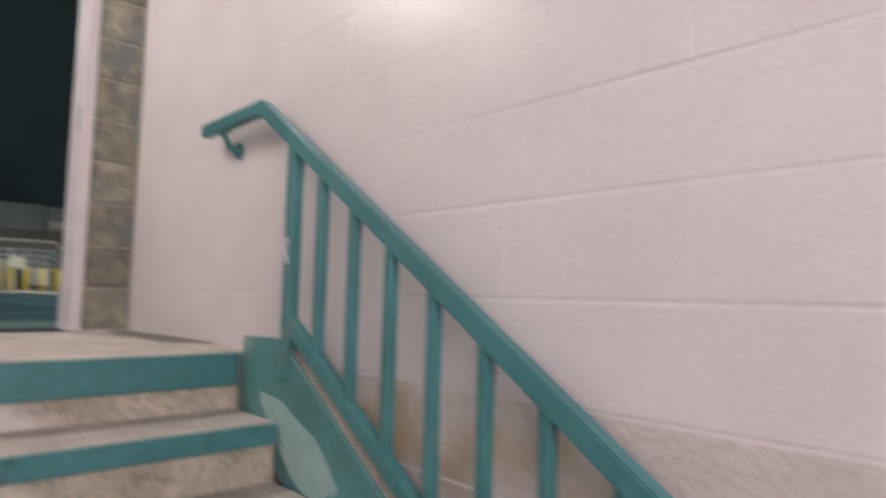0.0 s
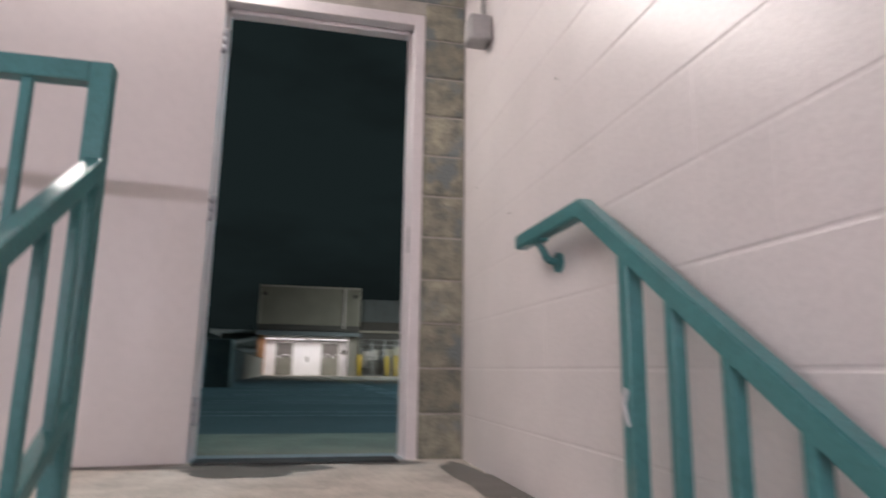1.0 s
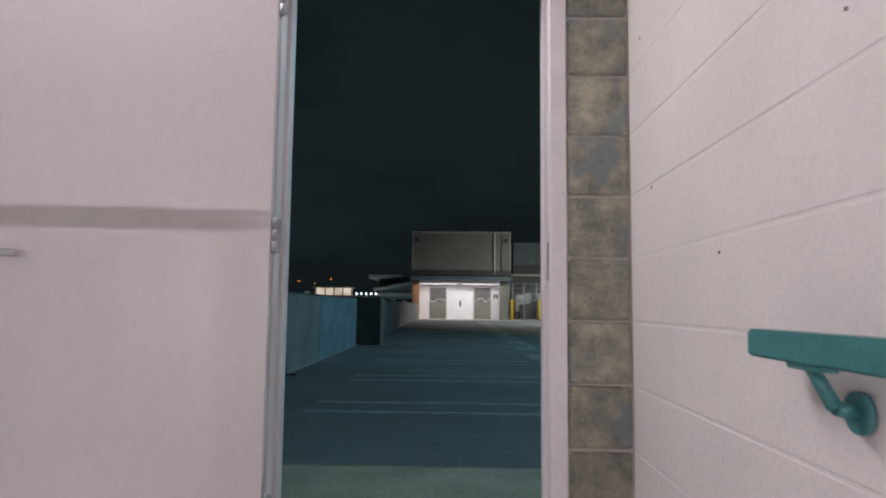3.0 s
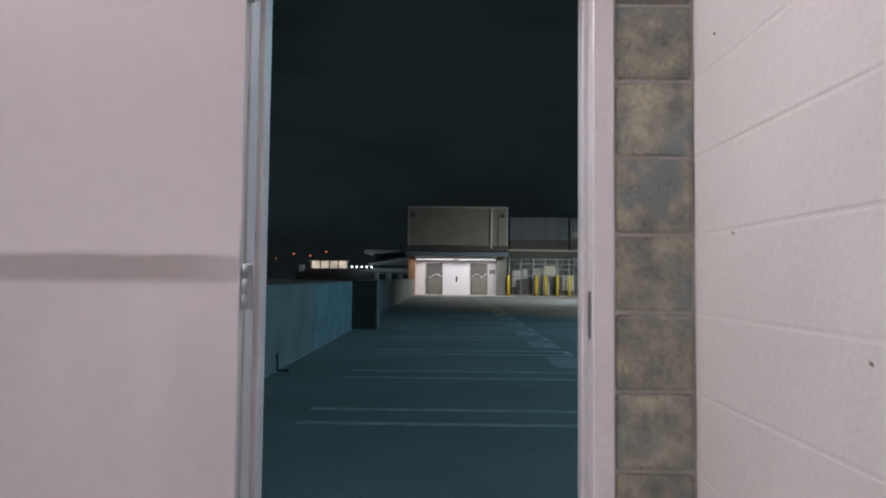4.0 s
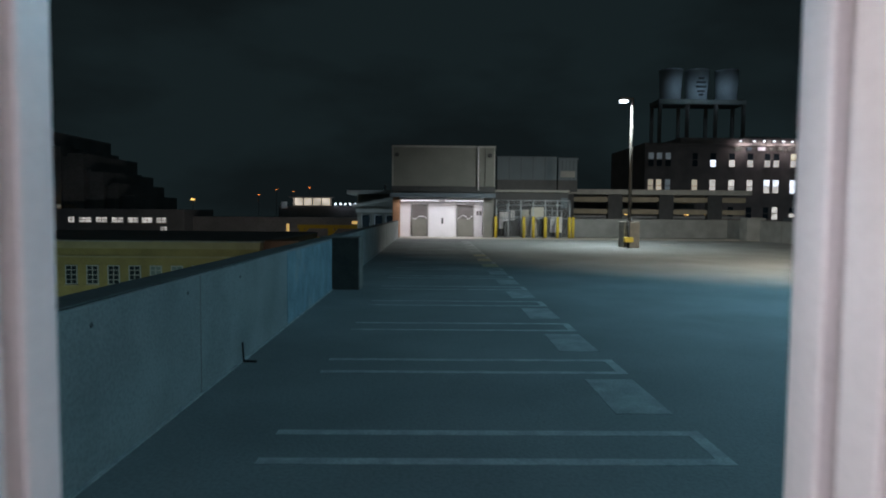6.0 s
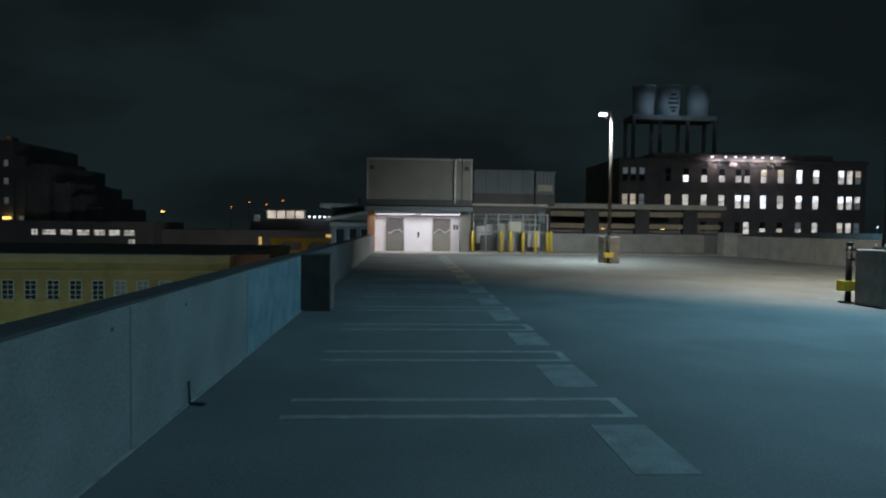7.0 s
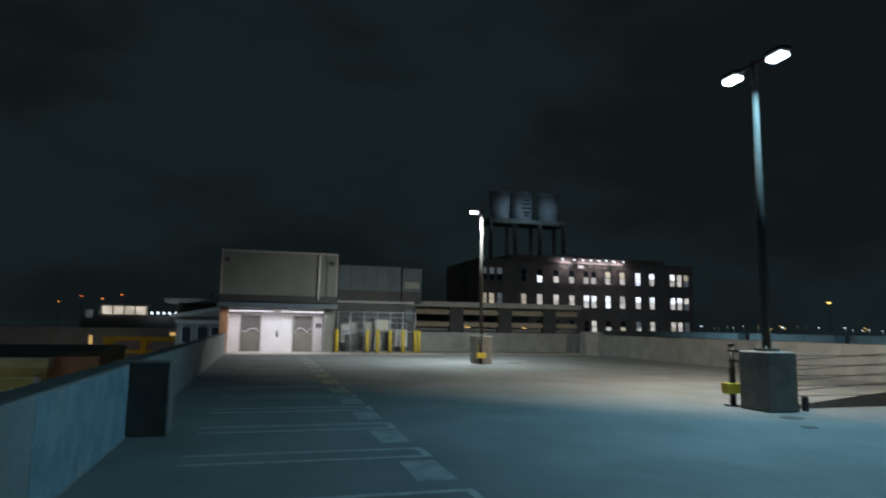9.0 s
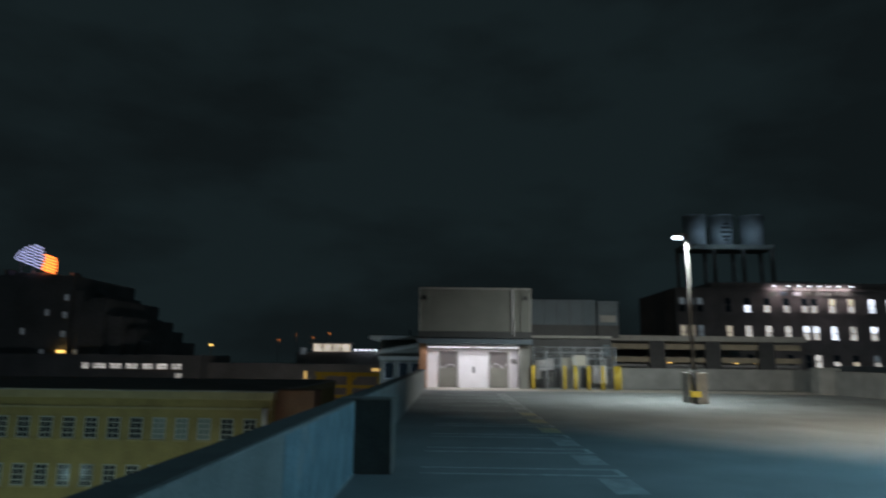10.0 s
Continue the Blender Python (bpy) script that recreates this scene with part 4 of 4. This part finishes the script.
# two more unseen lamps, cool ones, added for the ochre front
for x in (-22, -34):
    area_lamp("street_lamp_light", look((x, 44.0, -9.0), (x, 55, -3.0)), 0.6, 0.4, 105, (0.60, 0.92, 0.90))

# dark brick building with lit windows, tanks above
def far_window(parent, x, z, w, h, lower, upper):
    """A sash window far off: a frame round two panes, one above the other."""
    t = 0.09
    bm = lattice(bmesh.new(), bars_of(x - w / 2, x + w / 2, t, t, 0), bars_of(z, z + h, t, t, 1), -0.06, 0.02)
    o = part("window", bm, M_BRICK, parent)
    part("pane", B(x - w / 2 + t, x + w / 2 - t, -0.03, -0.01, z + t, z + h / 2 - t / 2), lower, o)
    part("pane", B(x - w / 2 + t, x + w / 2 - t, -0.03, -0.01, z + h / 2 + t / 2, z + h - t), upper, o)
    part("sill", B(x - w / 2 - 0.1, x + w / 2 + 0.1, -0.2, -0.002, z - 0.2, z - 0.02), M_BRICK, o)


brk = thing("brick_building", (51.5, 118.0, 0), "large dark brick building with many lit windows at night", "building")
part("wall", B(-12.4, 34.3, 0, 22, -16, 14.5), M_BRICK, brk)
part("parapet", B(-5.9, 28.0, 0.3, 21, 14.5, 15.5), M_BRICK, brk)
part("cornice", B(-12.6, 34.5, -0.4, 0, 13.95, 14.4, 0.05), M_BRICK, brk)
part("rooftop_house", B(8, 15, 5, 14, 15.5, 16.3), M_FAR, brk)
LIT = {"B": G_WINB, "w": G_WIN, "m": G_WARM, "d": G_DIM, "n": M_PANE}
cols = [0.0, 3.43, 6.77, 9.89, 11.54, 14.67, 17.9, 21.45, 24.64, 29.47, 31.10, 32.70]
for z, h, low, high in ((10.2, 2.6, "BwwwwwwBwwwd", "nnnnnmmBBBwm"), (5.5, 2.5, "wwwwwBwwwwwd", "wwwBBBwBBBBw"), (0.7, 2.4, "nnnnwwmwwmwd", "nnnnwnndwwwd")):
    for x, a, b in zip(cols, low, high):
        far_window(brk, x, z, 1.22, h, LIT[a], LIT[b])
for x, a in ((-3.3, "m"), (-8.2, "d"), (-9.8, "m"), (-11.3, "m")):
    far_window(brk, x, 5.5, 1.15, 2.5, LIT[a], LIT[a])
    far_window(brk, x, 10.2, 1.15, 2.6, M_PANE, M_PANE if x > -8 else G_DIM)
SIGN = (4.4, 6.9, 8.7, 10.5, 12.2, 13.8, 15.5, 17.7)
for k, x in enumerate(SIGN):
    lmp = part("sign_lamp", beam(bmesh.new(), (x, -0.1, 14.75), (x, -1.0, 14.9), 0.08, 0.08), M_BLACK, brk)
    part("bulb", tube(bmesh.new(), (x, -1.0, 14.88), (x, -1.0, 14.72), 0.16, 0.26, 12), G_WHITE, lmp, "lit white lamp")
    if k % 2 == 0:
        area_lamp("sign_lamp_light", look((51.5 + x + 0.9, 117.0, 14.6), (51.5 + x + 0.9, 118.2, 12.6)), 2.2, 0.3, 70, (1.0, 0.84, 0.82))
for x, w, m in ((4.4, 1.2, M_LIFTLOW), (6.4, 0.9, M_BLUEGREY), (8.7, 1.3, M_LOBBY), (10.6, 1.0, M_LIFTLOW), (12.2, 1.1, M_LIFTLOW), (13.9, 1.0, M_LIFTLOW), (15.6, 1.1, M_LIFTLOW), (17.2, 1.2, M_LIFTLOW)):
    part("sign_bar", B(x - w / 2, x + w / 2, -0.25, -0.42 + 0.4, 13.2, 13.85, 0.02), m, brk, "plain bar of a wall sign")

tw = thing("tank_tower", (54.2, 135.0, 0), "three pale cylindrical tanks on a steel frame above the roofs", "water tank")
part("deck", B(-7.9, 10.0, -2.8, 2.8, 23.9, 24.9, 0.05), M_STUCCO, tw)
for x in (-7.5, -1.9, 3.9, 9.6):
    for y in (-2.4, 2.4):
        part("leg", beam(bmesh.new(), (x, y, -16), (x, y, 23.9), 0.6, 0.6), M_ROOF, tw)
for x in (-4.6, 0.8, 7.0):
    bm = tube(bmesh.new(), (x, 0, 24.9), (x, 0, 31.0), 2.0, 2.35, 28)
    tk = part("tank", bm, M_TANK, tw)
    part("rim", tube(bmesh.new(), (x, 0, 31.0), (x, 0, 31.2), 2.4, 2.4, 28), M_TANK, tk)
bm = bmesh.new()
for z, w in ((29.2, 1.2), (28.4, 1.9), (27.5, 2.1), (26.6, 1.5), (25.9, 0.9)):
    box(bm, 0.8 - w / 2, 0.8 + w / 2, -2.5, -2.2, z - 0.22, z + 0.22, 0.05)
part("emblem", bm, M_DARKMETAL, tw, "dark plain bars of a painted emblem")
# lamps without a seen fixture, added to wash the tank fronts
for x in (-4.6, 0.8, 7.0):
    area_lamp("tank_light", look((54.2 + x, 128.0, 25.6), (54.2 + x, 133, 28.6)), 0.6, 0.6, 36 if x != 0.8 else 80, (0.60, 0.84, 1.0))

# tower block with the globe sign, far to the west
tb = thing("tower_block", (-76.0, 120.0, 0), "dark stepped tower block with a few lit windows", "building")
part("wall", B(-16, 7.0, 0, 22, -16, 15.8), M_FAR, tb)
# stepped blocks stand in for the tree-like dark outline beside the tower
for x0, x1, y0, top in ((7.0, 8.6, 0.6, 13.1), (8.6, 9.7, 1.0, 11.3), (9.7, 12.6, 0.8, 11.8), (12.6, 13.5, 1.6, 9.0), (13.5, 16.0, 1.2, 8.5), (16.0, 16.9, 2.2, 6.0), (16.9, 18.3, 1.9, 6.4), (18.3, 21.0, 2.6, 4.2)):
    part("lower_wing", B(x0, x1, y0, 22, -16, top), M_FAR, tb)
for x, z, h in ((-9.0, 15.8, 1.6), (3.6, 15.8, 1.1), (8.4, 13.0, 0.9), (10.6, 11.6, 0.7), (14.2, 8.2, 0.8), (16.4, 6.1, 0.9)):
    part("roof_vent", B(x, x + 0.9, 4.0, 6.0, z - 0.02, z + h, 0.05), M_FAR, tb)
for x, z, m in ((5.9, 11.2, G_DIM), (2.6, 8.4, G_DIM), (5.9, 8.0, G_DIM), (5.9, 4.6, G_DIM), (2.4, 1.3, G_DIM), (5.6, 1.2, G_DIM), (8.1, 1.3, G_DIM), (2.6, -2.2, G_DIM), (5.9, -2.2, G_DIM), (-1.5, 5.0, G_DIM)):
    sash_window(tb, x, z, 0.9, 1.2, -0.02 if x < 7 else 0.57, m, bars=1, two=False)
part("yellow_lamp", tube(bmesh.new(), (5.6, -0.6, 2.1), (6.9, -0.6, 2.1), 0.22, seg=8), G_AMBER, tb, "amber wall lamp")
gs = thing("globe_sign", (-76.6, 121.0, 15.8), "half-globe sign of violet and orange lit tubes", "sign")
tilt_u, tilt_v = Vector((0.94, 0, -0.34)), Vector((0.34, 0, 0.94))
for k in range(8):
    v = 3.5 * k / 7
    hw = 4.3 * math.sqrt(1 - (v / 3.75) ** 2)
    for name, mat, lo, hi, rad, lab in (("tube_ring", G_VIOLET, -1.0, 0.46, 0.11, "violet-white lit tube"), ("flame_tube", G_ORANGE, 0.50, 0.98, 0.18, "orange lit tube")):
        if name == "flame_tube" and k > 5:
            continue
        bm = bmesh.new()
        pts = []
        for i in range(11):
            f = lo + (hi - lo) * i / 10
            p = tilt_u * (f * hw) + tilt_v * (v + 0.10 * math.sin(i * 1.9 + k))
            pts.append((p.x - 0.6, -1.4 * math.sqrt(max(0.0, 1 - f * f)), p.z + 1.9))
        for a, b in zip(pts, pts[1:]):
            tube(bm, a, b, rad, seg=5)
        part(name, bm, mat, gs, lab)
part("support", B(-4.2, 3.4, -0.6, 1.2, -0.02, 0.5), M_FAR, gs)
for x in (-3.6, -1.2, 1.2):
    part("strut", beam(bmesh.new(), (x, 0.3, 0.4), (x, 0.3, 1.9 - 0.36 * x), 0.2, 0.2), M_FAR, gs)

# low block with a strip of lit windows
lb = thing("strip_window_block", (-58.0, 118.0, 0), "low dark building with one strip of lit windows", "building")
part("wall", B(-24, 14, 0, 15, -16, 1.7), M_FAR, lb)
for x0, x1 in ((-64.8, -63.6), (-63.0, -60.5), (-59.9, -57.7), (-57.1, -54.8), (-54.2, -52.1), (-51.7, -49.6), (-49.1, -47.1)):
    sash_window(lb, (x0 + x1) / 2 + 58.0, -0.85, x1 - x0, 1.15, -0.02, G_WIN, bars=1)
sash_window(lb, -47.7 + 58.0, -2.3, 1.3, 0.95, -0.02, G_WIN, bars=1)
# long low roofs and the lit terrace beyond
far = thing("low_buildings", (0, 122.0, 0), "dark low buildings and roofs in the distance", "building")
part("long_roof", B(-45, -8, 0, 10, -16, 0.4), M_FAR, far)
part("terrace_block", B(-30, -11, 8, 16, -16, 2.6), M_FAR, far)
# the wall glows by itself in place of lamps shining on it
part("terrace_wall", B(-27.0, -19.5, 7.8, 8.0, 2.75, 4.2), G_TERR, far, "terrace wall glowing as if lit by warm lamps")
part("terrace_roof", B(-27.4, -19.2, 6.0, 10.0, 4.2, 4.45), M_FAR, far)
for k in range(5):
    part("terrace_post", B(-26.9 + 1.8 * k, -26.7 + 1.8 * k, 7.5, 7.7, 2.6, 4.2), M_FAR, far)
part("lit_sign", B(-29.3, -28.2, 7.5, 7.7, 2.1, 3.4), G_DIM, far, "small pale lit sign")
for k in range(6):
    part("terrace_lamp", tube(bmesh.new(), (-18.6 + 0.98 * k, 7.5, 2.9), (-18.6 + 0.98 * k, 7.5, 3.25), 0.16, seg=8), G_WHITE, far, "small white lamp")
yf = thing("yellow_frame", (-17.3, 100.0, 0), "yellow painted steel gantry frame beyond the parapet", "gantry")
for x in (-1.8, 2.6, 7.0):
    part("leg", beam(bmesh.new(), (x, 0, -16), (x, 0, -0.6), 0.75, 0.75), M_YELLOW, yf)
    part("knee_brace", beam(bmesh.new(), (x, 0, -2.0), (x + 1.0, 0, -0.95), 0.3, 0.3), M_YELLOW, yf)
part("crossbeam", beam(bmesh.new(), (-2.4, 0, -0.75), (7.6, 0, -0.75), 0.8, 0.55), M_YELLOW, yf)
for z in (-2.5, -3.9):
    part("lower_beam", beam(bmesh.new(), (-1.8, 0, z), (7.0, 0, z), 0.5, 0.4), M_YELLOW, yf)
part("lamp", tube(bmesh.new(), (-1.2, -0.7, -4.35), (0.0, -0.7, -4.35), 0.14, seg=8), G_AMBER, yf, "small amber lamp")
part("lit_panel", B(-4.1, -3.7, -0.2, 0.0, -1.5, -0.35), G_GOLD, yf, "amber lit panel")
ter = thing("brown_annex", (-11.75, 56.0, 0), "dark brown brick annex next to the ochre building", "building")
part("wall", B(-1.4, 1.55, 0, 2.4, -16, -1.05), M_RUST, ter)
part("roof_edge", B(-1.4, 1.62, -0.2, 2.5, -1.05, -0.92), M_RUST, ter)
for x in (-0.6, 0.7):
    o = part("window", lattice(bmesh.new(), bars_of(x - 0.4, x + 0.4, 0.06, 0.04, 1), bars_of(-4.5, -3.0, 0.06, 0.04, 2), -0.06, 0.03), M_BRICK, ter)
    part("pane", B(x - 0.36, x + 0.36, -0.03, -0.01, -4.46, -3.04), M_PANE, o)


def far_light(x, y, z, mat, r, label):
    t = thing("street_lamp", (x, y, -16), label, "street lamp", "far street lamps")
    part("pole", tube(bmesh.new(), (0, 0, 0), (0, 0, z + 16), 0.12, 0.08, 8), M_FAR, t)
    part("lamp", tube(bmesh.new(), (-r * 2, 0, z + 16), (r * 2, 0, z + 16.0), r, r * 0.7, 8), mat, t, "lit lamp")


far_light(-62.2, 170, 4.45, G_AMBER, 0.22, "distant street lamp with an amber light")
far_light(40.35, 36.9, 7.95, G_HEAD, 0.16, "street lamp with a white light beyond the parapet")
far_light(91, 90, 6.4, G_AMBER, 0.16, "distant street lamp with an amber light")
for x, z in ((-57.8, 9.5), (-45.6, 10.3), (-64.4, 7.6), (-51.6, 8.8)):
    far_light(x, 240, z, G_ORANGE, 0.12, "distant mast with a red warning light")
rnd = random.Random(9)
for k in range(60):
    a = rnd.uniform(37, 62)
    far_light(260 * math.sin(radians(a)), 260 * math.cos(radians(a)), rnd.uniform(1.9, 3.3), rnd.choice((G_WHITE, G_AMBER, G_WARM)), rnd.uniform(0.06, 0.14), "distant street lamp on the horizon")
for k in range(10):
    far_light(-46 + 2.2 * k + rnd.uniform(-0.6, 0.6), 200, rnd.uniform(0.5, 2.6), rnd.choice((G_WHITE, G_WARM)), rnd.uniform(0.06, 0.12), "distant street lamp on the horizon")

# next roof level beyond the deck
nd = thing("next_deck", (52.0, 0, 0), "pale parapet of a further roof deck across the street", "building")
part("wall", B(0, 12, -30, 95, -16, 1.30), M_CONC, nd)
for y in (52.2, 64.6):
    part("wall_unit", B(-0.5, 0.0, y - 0.6, y + 0.6, 0.45, 1.28, 0.03), M_DARKMETAL, nd, "dark wall-mounted unit")
part("plinth_band", B(-0.06, 0.0, -30, 95, 0.2, 0.45, 0.01), M_CONC, nd)
area_lamp("street_lamp_light", look((42.6, 36.9, 7.4), (50, 38, 0)), 0.4, 0.4, 1100, COOL)
# no lamp is seen here; added to light the further deck's parapet
area_lamp("street_lamp_light", look((41.2, 66.0, 0.0), (52, 62, 1)), 0.4, 0.4, 700, COOL)
# unseen lamps added behind the end wall to light the garage bands
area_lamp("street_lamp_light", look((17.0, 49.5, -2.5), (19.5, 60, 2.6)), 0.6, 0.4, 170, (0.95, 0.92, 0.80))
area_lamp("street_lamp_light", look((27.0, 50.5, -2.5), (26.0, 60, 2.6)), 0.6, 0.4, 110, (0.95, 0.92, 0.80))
# unseen lamps added to lighten the side building and the far facades
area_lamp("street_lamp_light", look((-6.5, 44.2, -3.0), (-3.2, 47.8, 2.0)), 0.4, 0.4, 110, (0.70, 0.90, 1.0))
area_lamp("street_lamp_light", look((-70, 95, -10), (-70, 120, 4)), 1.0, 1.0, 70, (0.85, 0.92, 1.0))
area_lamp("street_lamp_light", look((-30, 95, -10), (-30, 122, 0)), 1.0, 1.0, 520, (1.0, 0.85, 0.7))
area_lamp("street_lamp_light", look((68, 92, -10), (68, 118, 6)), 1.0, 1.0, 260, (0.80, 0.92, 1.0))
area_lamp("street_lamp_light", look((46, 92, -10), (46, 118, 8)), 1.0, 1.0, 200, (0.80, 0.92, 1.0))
# unseen amber lamp added to light the gantry
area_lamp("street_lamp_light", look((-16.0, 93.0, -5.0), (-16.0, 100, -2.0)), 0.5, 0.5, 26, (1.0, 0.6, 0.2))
part("lit_window", B(-14.4, -12.4, -0.04, 0.0, -0.75, -0.2), G_GOLD, far, "amber lit window")

# ---- blocks of the stair house, one by one
LONG, HALF = 0.4064, 0.2032


def block_mesh(name, length, mat, soft):
    if mat in (M_PAINT, M_STAINED):
        # thick paint fills the upright joints; the bed joints stay open
        bm = B(0.0, length - 0.0006, 0.0, 0.030, 0.0, COURSE - 0.0052)
        beds = [e for e in bm.edges if all(v.co.y < 0.001 for v in e.verts) and abs(e.verts[0].co.z - e.verts[1].co.z) < 0.001]
        bmesh.ops.bevel(bm, geom=beds, offset=0.003, segments=2, affect="EDGES", profile=0.5)
    else:
        bm = B(0.0, length - 0.004, 0.0, 0.030, 0.0, COURSE - 0.006, bevel=soft, seg=2)
    return mesh_of(name, bm, mat)


MESHES = {}


def block(parent, mat, length, m, soft=0.004):
    key = (mat.name, round(length, 3))
    if key not in MESHES:
        MESHES[key] = block_mesh("block", length, mat, soft)
    ob = new("block", MESHES[key])
    ob.matrix_world = m
    ob.parent = parent
    return ob


rnd = random.Random(11)
for r in range(-5, 15):
    y = YF
    length = LONG if r % 2 else HALF
    while y > -0.6:
        jig = rnd.uniform(-0.0005, 0.0005)
        block(wall_east, M_PAINT if r >= 0 else M_STAINED, length, pose(XR + 0.0026 + jig, y - 0.002, r * COURSE + 0.0025, 0, 0, -90))
        y -= length
        length = LONG
for r in range(0, 15):
    z = r * COURSE + 0.0035
    x = J0
    if r * COURSE < JT - 0.1:
        length = HALF if r % 2 else LONG
        while x > XL + 0.03:
            length = min(length, x - XL)
            bare = r < 4 and x < -0.30 or (r > 8 and x < -0.55)
            block(wall_north, M_BARE if bare else M_PAINT, length, pose(x - length + 0.002, YF + 0.0015 + rnd.uniform(-0.0005, 0.0005), z))
            x -= length
            length = LONG
        block(wall_north, M_BARE, XR - J1 - 0.001, pose(J1 + 0.004, YF - 0.004 + rnd.uniform(-0.002, 0.002), z), 0.012)
    else:
        x = XR
        length = HALF if r % 2 else LONG
        while x > XL + 0.03:
            length = min(length, x - XL)
            bare = x > 0.95 or x < -0.55
            block(wall_north, M_BARE if bare else M_PAINT, length, pose(x - length + 0.0035, YF - 0.0035 + rnd.uniform(-0.001, 0.001), z))
            x -= length
            length = LONG
